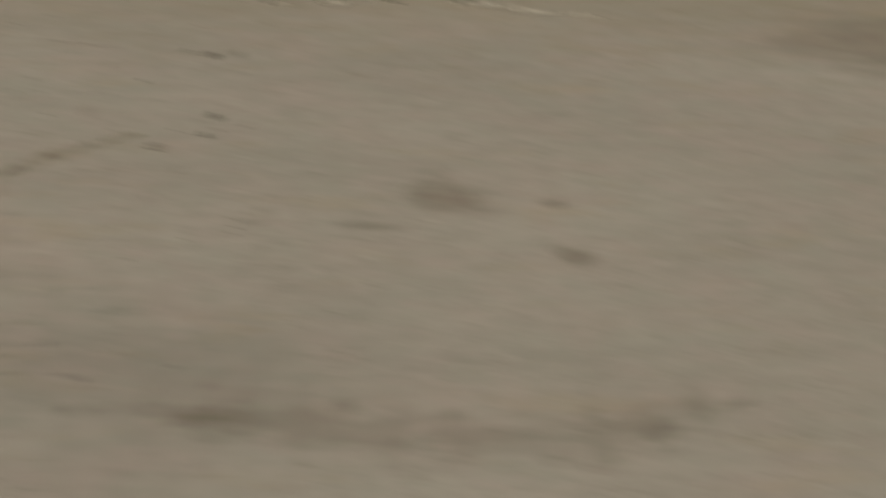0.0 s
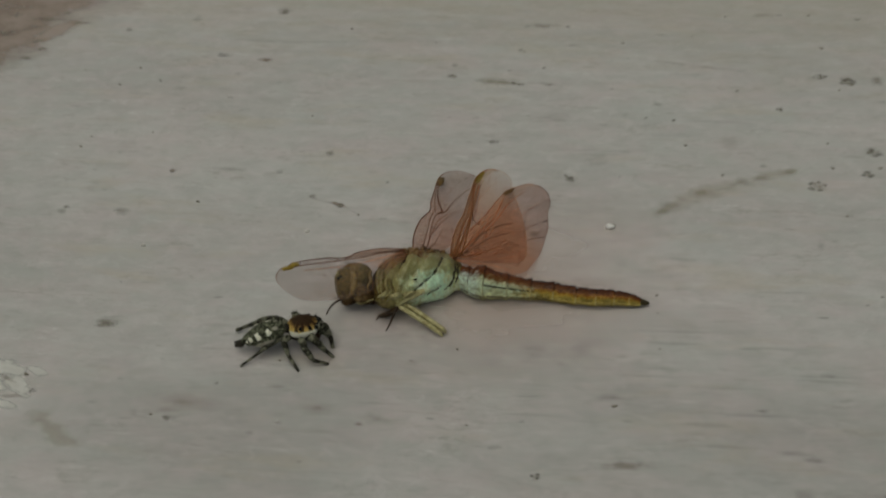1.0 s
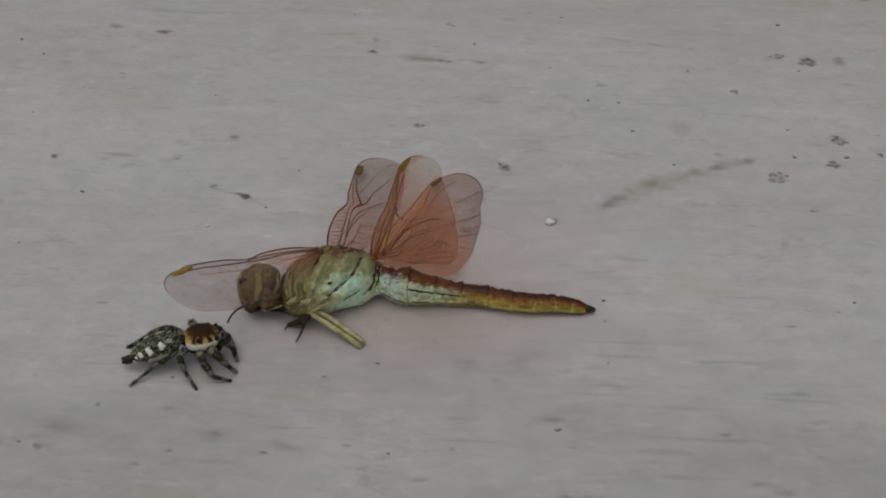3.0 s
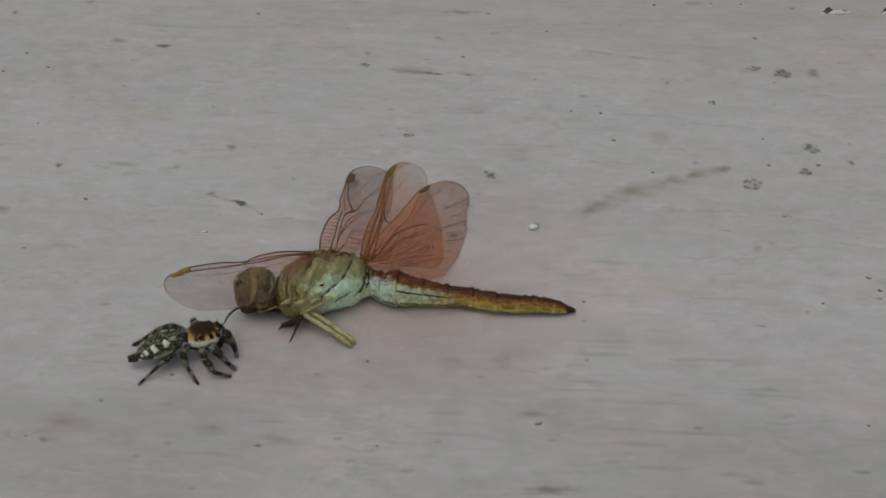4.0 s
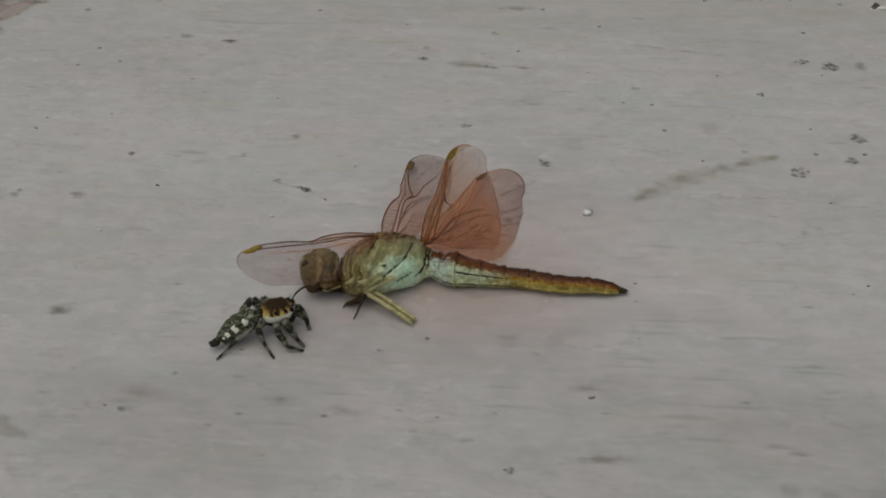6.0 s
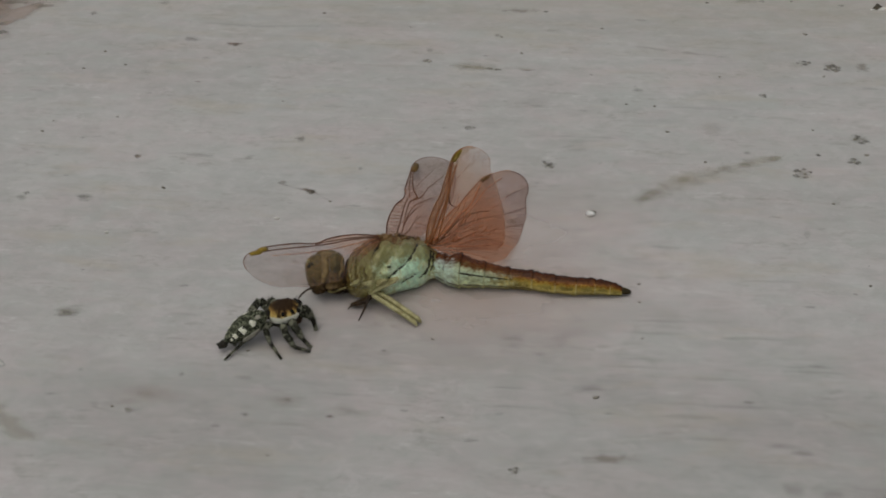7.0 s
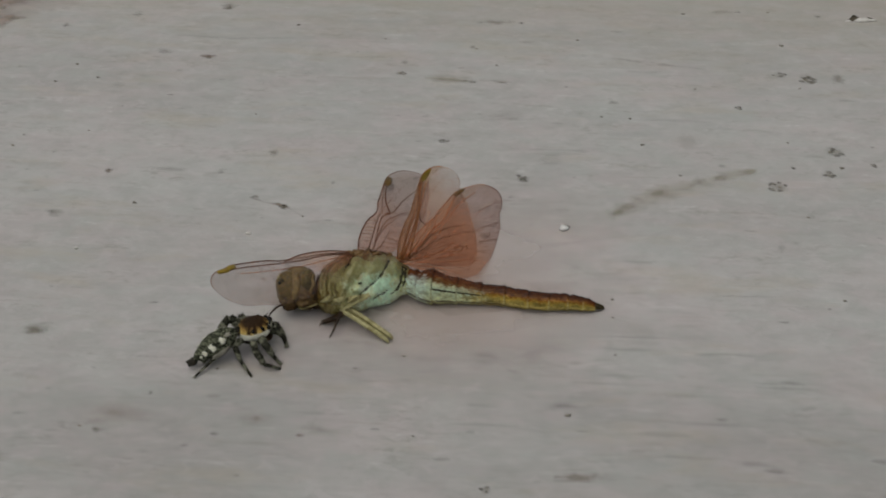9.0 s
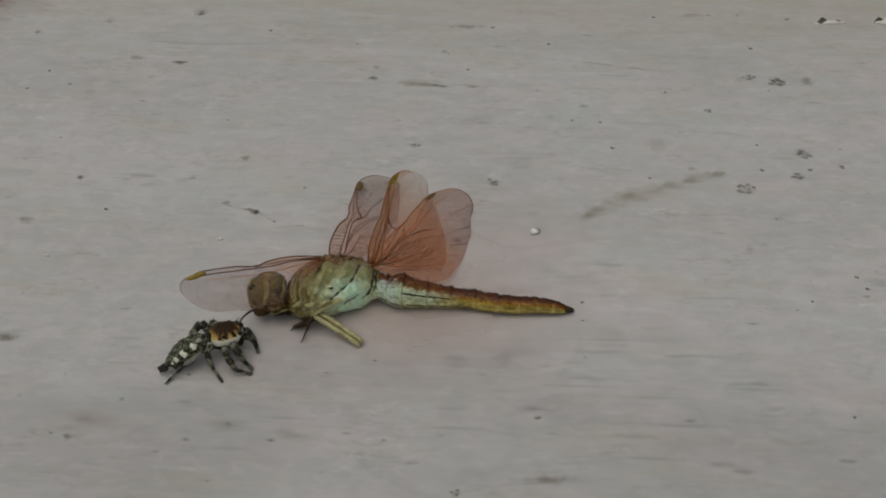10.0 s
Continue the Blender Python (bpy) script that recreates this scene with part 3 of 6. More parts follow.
def loft(bm, rings, tags=None, cap=True):
    """Joins rings of equal length. tags: name -> value by ring and spoke."""
    layers = {n: lay(bm, n) for n in (tags or {})}
    rows = []
    for i, ring in enumerate(rings):
        row = []
        for j, co in enumerate(ring):
            v = bm.verts.new(co)
            for n, layer in layers.items():
                v[layer] = tags[n](i, j)
            row.append(v)
        rows.append(row)
    m = len(rows[0])
    for a, b in zip(rows, rows[1:]):
        for j in range(m):
            bm.faces.new((a[j], a[(j + 1) % m], b[(j + 1) % m], b[j]))
    if cap:
        bm.faces.new(rows[0][::-1])
        bm.faces.new(rows[-1])
    return rows


def tube(bm, pts, radii, sides=6, tag=None):
    """A round limb through points; its run in millimetres goes into the tag."""
    pts = [Vector(p) for p in pts]
    if isinstance(radii, (int, float)):
        radii = [radii] * len(pts)
    side = None
    rings, runs, run = [], [], 0.0
    for k, p in enumerate(pts):
        way = (pts[min(k + 1, len(pts) - 1)] - pts[max(k - 1, 0)]).normalized()
        if side is None:
            side = way.orthogonal().normalized()
        side = (side - way * side.dot(way)).normalized()
        other = way.cross(side)
        rings.append([p + radii[k] * (math.cos(a) * side + math.sin(a) * other) for a in (2 * math.pi * j / sides for j in range(sides))])
        run += (p - pts[k - 1]).length if k else 0.0
        runs.append(run)
    loft(bm, rings, {tag: lambda i, j: runs[i]} if tag else None)


def bend(pts, steps=5):
    """A smooth line through the points."""
    pts = [Vector(p) for p in pts]
    out = []
    for k in range(len(pts) - 1):
        a, b, c, d = pts[max(k - 1, 0)], pts[k], pts[k + 1], pts[min(k + 2, len(pts) - 1)]
        for s in range(steps):
            u = s / steps
            out.append(0.5 * (2 * b + (c - a) * u + (2 * a - 5 * b + 4 * c - d) * u * u + (3 * b - 3 * c + d - a) * u**3))
    out.append(pts[-1])
    return out


def blob(bm, centre, axes, seg=20, rings=12, power=1.0, rough=0.0):
    """A rounded body with three half-axes (vectors)."""
    c, (a, b, d) = Vector(centre), [Vector(v) for v in axes]
    rows = []
    for i in range(1, rings):
        phi = math.pi * i / rings
        row = []
        for j in range(seg):
            t = 2 * math.pi * j / seg
            x, y, z = math.sin(phi) * math.cos(t), math.sin(phi) * math.sin(t), math.cos(phi)
            x, y, z = (math.copysign(abs(q) ** power, q) for q in (x, y, z))
            k = 1 + rough * noise.noise(Vector((x, y, z)) * 2.3 + c)
            row.append(c + k * (x * a + y * b + z * d))
        rows.append(row)
    made = loft(bm, rows, cap=False)
    for row, end, flip in ((made[0], c + d, False), (made[-1], c - d, True)):
        v = bm.verts.new(end)
        for j in range(seg):
            f = (row[(j + 1) % seg], row[j], v) if flip else (row[j], row[(j + 1) % seg], v)
            bm.faces.new(f)
    return made


def hairs(bm, spots, length, width=0.03, lean=(0, 0, 0), rnd=random):
    """Fine bristles on spots of (place, normal)."""
    for p, n in spots:
        n = (Vector(n) + Vector(lean) + 0.5 * Vector((rnd.uniform(-1, 1), rnd.uniform(-1, 1), rnd.uniform(-1, 1)))).normalized()
        s = n.orthogonal().normalized() * width
        o = n.cross(s)
        p = Vector(p) - n * 0.05
        feet = [bm.verts.new(p + s), bm.verts.new(p - 0.5 * s + 0.87 * o), bm.verts.new(p - 0.5 * s - 0.87 * o)]
        top = bm.verts.new(p + n * length * rnd.uniform(0.6, 1.2))
        for k in range(3):
            bm.faces.new((feet[k], feet[(k + 1) % 3], top))


def smooth_at(xs, ys, x):
    """A smooth curve through (xs, ys)."""
    k = max(0, min(len(xs) - 2, int(np.searchsorted(xs, x)) - 1))
    h = xs[k + 1] - xs[k]
    u = (x - xs[k]) / h

    def slope(i):
        a, b = max(i - 1, 0), min(i + 1, len(xs) - 1)
        return (ys[b] - ys[a]) / (xs[b] - xs[a])

    m0, m1 = slope(k) * h, slope(k + 1) * h
    return (2 * u**3 - 3 * u**2 + 1) * ys[k] + (u**3 - 2 * u**2 + u) * m0 + (3 * u**2 - 2 * u**3) * ys[k + 1] + (u**3 - u**2) * m1


# ---- the setting ----
def edge_at(x):
    """The board's far edge runs a little askew."""
    return 71.7 - 0.07 * x


def board():
    """A thick painted board with a rounded, worn far edge."""
    bm = bmesh.new()
    xs = [-420, -140] + [k * 4.0 for k in range(-30, 38)] + [200, 420]
    prof = [(-300, 0), (-60, 0), (0, 0), (25, 0)]
    ends = [(0.0, 0.0), (1.3, -0.25), (2.4, -0.9), (3.0, -2.0), (3.1, -12.0), (3.0, -24.0)]
    rows = []
    for x in xs:
        edge = edge_at(x) + 0.9 * noise.noise(Vector((x * 0.05, 3, 0))) + 0.5 * noise.noise(Vector((x * 0.23, 9, 0)))
        row = [(x, y, z) for y, z in prof] + [(x, edge + a, b) for a, b in ends] + [(x, -300, -24.0)]
        rows.append(row)
    loft(bm, rows)
    return tagged(part("board", bm, M["board"], None, "weathered grey-white painted wooden board, grimy and scratched"), category="board", kind="structure")


def slab(name, x0, x1, y0, y1, z0, z1, material):
    bm = bmesh.new()
    ring = lambda z, s: [(x0 + s, y0 + s, z), (x1 - s, y0 + s, z), (x1 - s, y1 - s, z), (x0 + s, y1 - s, z)]
    loft(bm, [ring(z0, 0), ring(z1 - 1.0, 0), ring(z1, 1.0)])
    return part(name, bm, material, None)


BOARD = board()
bm = bmesh.new()
loft(bm, [[(x, edge_at(x) + 3.6, -450), (x, edge_at(x) + 3.6, -3), (x, edge_at(x) + 4.4, -2.2), (x, edge_at(x) + 11.0, -2.2), (x, edge_at(x) + 12.0, -3), (x, edge_at(x) + 12.0, -450)] for x in (-420, -100, 0, 100, 200, 420)])
ledge = tagged(part("ledge", bm, M["ledge"], None), "white painted ledge below the board's edge", "ledge", kind="structure")
low_wall = tagged(slab("low_wall", -415, 415, -295, 60, -450, -23, M["ledge"]), "white painted low wall under the board", "wall", kind="structure")
ground = tagged(slab("ground", -60000, 60000, -60000, 60000, -480, -450, M["ground"]), "pale teal and white floor far below", "ground", kind="structure")

rnd = random.Random(7)


def patch(name, x, y, long, wide, turn, material, lift=0.02, steep=1.0):
    """A thin ragged deposit or painted tint on the board; thins out to its rim."""
    bm = bmesh.new()
    rim = lay(bm, "rim")
    n, c, s = 20, math.cos(radians(turn)), math.sin(radians(turn))
    seed = Vector((x * 0.37, y * 0.37, 5))
    mid = bm.verts.new((0, 0, lift + 0.02))
    mid[rim] = 1.0
    rows = []
    for r, h in ((0.35, 0.018), (0.7, 0.012), (1.0, 0.0)):
        row = []
        for j in range(n):
            a = 2 * math.pi * j / n
            k = r * (1 + 0.34 * noise.noise(seed + Vector((math.cos(a), math.sin(a), r)) * 1.4) + 0.22 * noise.noise(seed * 2 + Vector((math.cos(a), math.sin(a), 0)) * 3.1))
            u, v = k * long / 2 * math.cos(a), k * wide / 2 * math.sin(a)
            w = bm.verts.new((c * u - s * v, s * u + c * v, lift + h))
            w[rim] = min(1.0, (1.0 - r) * steep)
            row.append(w)
        rows.append(row)
    for j in range(n):
        bm.faces.new((mid, rows[0][j], rows[0][(j + 1) % n]))
        for a, b in zip(rows, rows[1:]):
            bm.faces.new((a[j], b[j], b[(j + 1) % n], a[(j + 1) % n]))
    ob = part(name, bm, material, BOARD)
    ob.location = (x * MM, y * MM, 0)
    return ob


def speck(x, y, size):
    """A dark speck: one crumb, or a small patch of crumbs in a film."""
    if size > 0.75:
        cluster(x, y, size * 1.05, size * 0.85, 6)
    else:
        crumb(x, y, size)


def crumb(x, y, size):
    """A crumb of grit stuck to the paint."""
    bm = bmesh.new()
    a = rnd.uniform(-0.5, 0.5)
    for k in range(3):
        g = size * (0.34, 0.24, 0.18)[k]
        u = Vector((math.cos(a), math.sin(a), 0)) * g * rnd.uniform(0.9, 1.3)
        v = Vector((-math.sin(a), math.cos(a), 0)) * g * rnd.uniform(0.5, 0.8)
        at = Vector((rnd.uniform(-0.35, 0.35), rnd.uniform(-0.2, 0.2), 0)) * size * (k > 0)
        blob(bm, at + Vector((0, 0, 0.04)), (u, v, Vector((0, 0, min(0.2, 0.5 * g)))), 9, 6, 1.0, 0.9)
    ob = part("speck", bm, M["speck"], BOARD)
    ob.location = (x * MM, y * MM, 0)


def smudge(x, y, size):
    long = size * rnd.uniform(1.8, 2.6)
    patch("smudge", x, y, long, max(0.5, min(0.34 * long, size * 0.7)), rnd.uniform(-1, 7), M["smudge"])


def brown_mark(x, y, size):
    patch("brown_mark", x, y, size * 1.3, size * 0.8, rnd.uniform(-10, 10), M["brown"])


def rust_streak(x, y, size):
    patch("rust_streak", x, y, size * 1.2, max(0.5, size * 0.3), 3, M["rust"])


def dark_mark(x, y, size):
    cluster(x, y, size * 1.2, size * 1.05, 7)


def cluster(x, y, long, wide, count, ring=False):
    """A dried droplet: a greyish film with broken darker blotches and crumbs, thickest along its rim when ringed."""
    patch("film", x, y, long * 1.35, wide * 1.35, rnd.uniform(-8, 4), M["film"])
    for k in range(max(4, count // 2 + 1)):
        a = 2 * math.pi * (k + rnd.uniform(-0.35, 0.35)) / max(4, count // 2 + 1)
        d = rnd.uniform(0.75, 0.95) if ring else rnd.uniform(0.25, 0.95)
        size = min(long, wide) * rnd.uniform(0.24, 0.46)
        patch("blotch", x + 0.5 * long * d * math.cos(a), y + 0.5 * wide * d * math.sin(a), size * 1.5, size, math.degrees(a) + 90 if ring else rnd.uniform(-40, 40), M["dark"], 0.03, 1.6)
    for k in range(count // 4):
        a, d = rnd.uniform(0, 6.28), rnd.uniform(0.2, 0.9)
        crumb(x + 0.5 * long * d * math.cos(a), y + 0.5 * wide * d * math.sin(a), min(long, wide) * rnd.uniform(0.16, 0.28))


def chip(x, y, size):
    """A small lifted flake of white paint."""
    bm = bmesh.new()
    rows = []
    for k in range(7):
        u = k / 6 * 2 - 1
        w = size * 0.28 * math.sqrt(max(0.05, 1 - u * u))
        z = 0.18 * (1 - u * u)
        rows.append([(u * size / 2, -w, z + 0.12), (u * size / 2, w, z * 0.4 + 0.05), (u * size / 2, w, -0.02), (u * size / 2, -w, -0.02)])
    loft(bm, rows)
    ob = part("paint_chip", bm, M["flake"], BOARD)
    ob.location = (x * MM, y * MM, 0)


def crack(points, width, lip):
    """A split in the paint: a dark furrow with a curled pale lip on its near side."""
    line = bend([(x, y, 0.03) for x, y in points], 16)
    bm = bmesh.new()
    n = len(line)
    end = [min(1.0, 0.25 + 0.12 * min(k, n - 1 - k)) for k in range(n)]
    gape = [e * max(0.15, 0.75 + 1.1 * noise.noise(p * 0.9)) for e, p in zip(end, line)]
    curl = [e * max(0.08, 0.6 + 1.5 * noise.noise(p * 1.1 + Vector((9, 4, 0)))) for e, p in zip(end, line)]
    loft(bm, [[p + Vector((0, width * t, 0.02)), p + Vector((0, 0.0, 0.05)), p + Vector((0, -0.1 * width, -0.03)), p + Vector((0, width * t, -0.03))] for p, t in zip(line, gape)])
    part("crack", bm, M["gap"], BOARD)
    bm = bmesh.new()
    loft(bm, [[p + Vector((0, 0.15 * lip * t, lip * t * 0.75)), p + Vector((0, -0.55 * lip * t, lip * t * 0.55)), p + Vector((0, -1.2 * lip * t, 0.0)), p + Vector((0, -0.05, -0.03))] for p, t in zip(line, curl)])
    part("paint_lip", bm, M["flake"], BOARD)

speck(-67.4, 29.4, 0.60)
speck(-63.6, 26.4, 0.44)
speck(-68.9, 24.9, 0.44)
speck(-69.2, 9.9, 0.55)
speck(-60.7, 14.0, 0.37)
speck(-68.6, 12.3, 0.33)
speck(-50.4, -0.1, 0.72)
speck(-66.4, -2.9, 0.78)
speck(-40.5, 19.8, 0.37)
speck(-27.0, 40.0, 0.40)
speck(-50.8, 46.4, 1.46)
speck(-39.7, 42.6, 0.54)
speck(-23.3, 31.4, 1.02)
speck(-15.9, 16.3, 1.23)
speck(-14.2, 38.6, 0.44)
speck(-11.1, 34.6, 0.48)
speck(-0.7, 42.2, 0.49)
speck(15.1, 31.3, 0.47)
speck(20.5, 27.4, 1.11)
speck(26.8, 43.3, 0.70)
speck(6.9, 23.5, 0.50)
speck(3.3, 23.6, 0.41)
speck(8.5, 17.9, 0.57)
speck(13.1, 11.9, 0.51)
speck(26.5, 14.8, 0.79)
speck(26.2, 20.1, 0.40)
speck(-8.7, 46.1, 0.76)
speck(-13.9, 30.2, 0.81)
speck(21.3, 52.0, 0.77)
speck(32.2, 51.8, 0.78)
speck(25.4, 52.3, 0.50)
speck(28.5, 32.8, 0.46)
speck(32.3, 15.4, 0.66)
speck(36.1, 16.3, 1.05)
speck(27.6, 5.2, 0.45)
speck(13.6, 50.8, 0.55)
speck(5.9, -11.5, 0.45)
speck(6.0, -14.4, 0.36)
speck(35.5, -4.5, 0.60)
speck(36.4, -6.4, 0.60)
speck(30.4, -9.1, 0.50)
speck(2.2, -29.2, 0.75)
speck(-4.8, -39.6, 1.07)
speck(32.9, -26.1, 0.39)
speck(6.5, -20.1, 0.31)
speck(-15.0, -22.6, 0.47)
speck(-12.5, -33.6, 0.33)
speck(-45.0, -35.8, 0.43)
speck(-33.6, -26.5, 0.47)
smudge(-73.3, 19.1, 1.46)
smudge(-63.7, 9.1, 0.36)
smudge(-62.9, 1.1, 0.53)
smudge(-59.8, -2.8, 0.94)
smudge(-36.5, 11.7, 1.14)
smudge(-56.5, 33.8, 1.70)
smudge(-46.9, 27.5, 0.67)
smudge(-58.2, 19.9, 0.42)
smudge(-27.9, 6.1, 0.38)
smudge(-22.3, 21.3, 0.41)
smudge(-34.9, 22.5, 0.64)
smudge(-41.6, 7.5, 0.52)
smudge(-34.8, -1.4, 0.37)
smudge(-30.2, -0.6, 0.65)
smudge(-27.2, -1.0, 0.97)
smudge(-26.4, 2.4, 0.66)
smudge(-48.1, 6.9, 2.61)
smudge(-61.9, 9.5, 1.36)
smudge(-65.6, 5.1, 0.40)
smudge(-50.4, 20.2, 0.84)
smudge(-30.2, 36.3, 0.44)
smudge(-19.0, 15.9, 0.76)
smudge(-72.6, 39.3, 0.90)
smudge(-63.3, 43.3, 1.13)
smudge(-55.1, 40.8, 0.66)
smudge(-10.0, 36.9, 0.39)
smudge(4.2, 27.9, 0.37)
smudge(22.1, 38.4, 0.44)
smudge(-6.5, 5.6, 0.37)
smudge(0.4, -2.4, 0.36)
smudge(-1.9, 21.6, 0.80)
smudge(0.3, 38.1, 0.44)
smudge(-7.7, 41.0, 1.48)
smudge(-18.8, 21.5, 0.90)
smudge(0.6, 10.3, 0.34)
smudge(-3.8, 0.6, 0.28)
smudge(-12.1, 22.7, 0.41)
smudge(41.3, 40.8, 0.86)
smudge(41.8, 33.7, 0.41)
smudge(29.6, 22.9, 0.44)
smudge(35.2, 2.2, 0.62)
smudge(21.0, 2.0, 0.79)
smudge(4.5, 45.0, 1.18)
smudge(8.9, 45.0, 0.43)
smudge(24.2, 29.5, 0.50)
smudge(26.0, 0.4, 0.70)
smudge(34.1, 30.4, 1.32)
smudge(25.5, -8.0, 0.59)
smudge(19.8, -33.6, 1.47)
smudge(12.9, -28.9, 0.38)
smudge(31.5, -32.0, 1.0)
smudge(3.6, -31.2, 0.59)
smudge(21.9, -34.3, 1.10)
smudge(-3.7, -23.6, 0.62)
smudge(1.8, -9.1, 0.83)
smudge(-16.3, -33.1, 0.67)
smudge(-39.6, -30.7, 0.39)
smudge(-49.9, -31.1, 0.36)
smudge(-28.2, -40.4, 0.44)
smudge(-34.2, -37.2, 0.45)
smudge(-55.0, -15.8, 0.39)
smudge(-43.0, -17.2, 0.84)
smudge(-53.9, -21.8, 1.68)
smudge(-35.6, -27.0, 0.58)
smudge(-51.8, -34.8, 0.87)
smudge(-31.6, -35.4, 0.48)
smudge(-46.3, -27.7, 0.33)
smudge(1.6, -27.9, 1.72)
smudge(24.0, -22.3, 1.3)
smudge(-9.4, -36.3, 1.0)
smudge(-7.0, -32.5, 0.9)
brown_mark(-55.7, 5.9, 0.79)
brown_mark(-36.5, 2.5, 1.25)
brown_mark(36.3, 20.2, 0.68)
brown_mark(36.3, -7.7, 1.02)
brown_mark(28.7, -10.6, 0.58)
brown_mark(30.5, -5.7, 0.43)
brown_mark(-43.4, -36.0, 0.77)
brown_mark(-19.6, -24.9, 0.64)
brown_mark(-54.3, -22.9, 2.31)
rust_streak(-50.4, 33.2, 2.47)
rust_streak(-52.8, 23.2, 1.22)
rust_streak(-9.9, 30.4, 1.31)
rust_streak(-1.5, 30.2, 0.75)
rust_streak(-15.8, 33.5, 1.43)
rust_streak(-28.0, -32.8, 0.9)
rust_streak(-23.4, -34.7, 0.9)
dark_mark(-32.8, 1.1, 1.07)
dark_mark(-15.0, 30.3, 0.8)
dark_mark(-5.5, 9.4, 0.5)
dark_mark(31.7, 18.8, 1.92)
dark_mark(30.8, 13.9, 1.41)
chip(-35.7, -4.4, 0.73)
chip(-54.5, -9.1, 0.57)


def ribbon(name, points, wide, material):
    """A long ragged band of dried dirt along a line."""
    line = bend([(x, y, 0.03) for x, y in points], 8)
    bm = bmesh.new()
    rim = lay(bm, "rim")
    rows = []
    for k, p in enumerate(line):
        way = (line[min(k + 1, len(line) - 1)] - line[max(k - 1, 0)]).normalized()
        side = Vector((-way.y, way.x, 0))
        w = wide * (0.85 + 0.7 * noise.noise(p * 0.45)) * min(1.0, 0.4 + 0.12 * min(k, len(line) - 1 - k))
        row = []
        for u in (-1, -0.5, 0, 0.5, 1):
            v = bm.verts.new(p + side * (u * w) + Vector((0, 0, 0.01 * (1 - abs(u)))))
            v[rim] = max(0.0, (1 - abs(u)) * (0.8 + 0.7 * noise.noise(p * 0.5 + Vector((0, 0, 3)))) * min(1.0, 0.2 + 0.1 * min(k, len(line) - 1 - k)))
            row.append(v)
        rows.append(row)
    for a, b in zip(rows, rows[1:]):
        for j in range(4):
            bm.faces.new((a[j], a[j + 1], b[j + 1], b[j]))
    part(name, bm, material, BOARD)


# an olive trail of dried dirt, and a thin scratch with grime in it
ribbon("trail", [(3.0, 1.9), (6.3, 4.3), (9.1, 6.9), (12.7, 9.0), (16.8, 11.5), (20.2, 13.2), (24.2, 14.4)], 2.2, M["trail"])
for x, y in ((5.9, 4.0), (7.2, 5.2), (10.6, 8.2), (15.2, 10.7), (17.8, 11.9), (21.2, 13.5)):
    patch("blotch", x, y, 2.6, 1.6, 28, M["trail"], 0.05)
ribbon("scratch", [(-37.4, 2.5), (-35.1, 1.6), (-32.8, 1.1), (-29.9, -0.8)], 0.5, M["rust"])
speck(-32.8, 1.1, 0.8)
speck(-33.5, 1.45, 0.6)
speck(-30.2, -0.6, 0.5)
ribbon("streak", [(-21.0, 30.6), (-17.0, 30.2), (-12.0, 30.6), (-7.0, 30.4)], 0.8, M["trail"])
ribbon("streak", [(-60.0, 38.5), (-48.0, 38.2), (-36.0, 39.6)], 0.7, M["smudge"])
ribbon("streak", [(3.0, 38.2), (9.0, 37.2), (17.1, 36.2)], 0.6, M["trail"])
ribbon("streak", [(-8.3, 15.4), (0.0, 15.8), (6.6, 15.7)], 0.6, M["smudge"])
# faint marks in the paint: grey streaks along the grain, olive films, brown rubs and blushes
patch("grey_streak", -56.6, 47.4, 2.3, 2.1, 3, M["streak"])
patch("grey_streak", -63.2, 43.7, 1.6, 2.7, 3, M["streak"])
patch("film", -72.5, 39.4, 1.2, 1.9, 3, M["film"])
patch("grey_streak", -56.8, 33.7, 3.0, 1.5, 3, M["streak"])
patch("brown_mark", -50.1, 32.8, 2.2, 1.2, 3, M["brown"])
patch("grey_streak", -68.3, 12.2, 0.9, 1.0, 3, M["streak"])
patch("grey_streak", -63.5, 9.1, 0.7, 1.0, 3, M["streak"])
patch("film", -36.3, 11.6, 1.8, 2.5, 3, M["film"])
patch("brown_mark", -55.4, 5.9, 1.2, 1.6, 3, M["brown"])
patch("film", -66.7, -3.7, 2.0, 1.3, 3, M["film"])
patch("grey_streak", -37.7, -2.2, 1.5, 1.1, 3, M["streak"])
patch("brown_mark", -12.3, 46.0, 7.0, 1.7, 3, M["brown"])
patch("rub", -17.3, 30.7, 6.7, 2.8, 3, M["trail"])
patch("brown_mark", -14.8, 39.0, 1.4, 1.3, 3, M["brown"])
patch("rub", 19.1, 51.8, 5.3, 1.8, 3, M["trail"])
patch("grey_streak", -15.8, 16.4, 4.1, 0.7, 3, M["streak"])
patch("grey_streak", -1.3, 15.0, 11.7, 1.1, 3, M["streak"])
patch("bloom", 13.9, 19.1, 4.3, 4.1, 3, M["blush"])
patch("film", 29.4, 59.1, 1.6, 3.0, 3, M["film"])
patch("grey_streak", 8.9, 34.9, 7.6, 0.9, 3, M["streak"])
patch("film", 4.6, 27.0, 2.2, 1.2, 3, M["film"])
patch("grey_streak", -8.3, 22.7, 5.5, 4.3, 3, M["streak"])
patch("grey_streak", -2.5, 13.6, 3.8, 3.3, 3, M["streak"])
patch("film", 18.0, 14.4, 1.5, 1.0, 3, M["film"])
patch("film", -8.7, -2.1, 1.8, 1.6, 3, M["film"])
patch("grey_streak", -54.2, -22.9, 2.3, 1.6, 3, M["streak"])
patch("film", -39.4, -30.6, 0.7, 0.9, 3, M["film"])
patch("film", -43.2, -36.2, 1.0, 0.8, 3, M["film"])
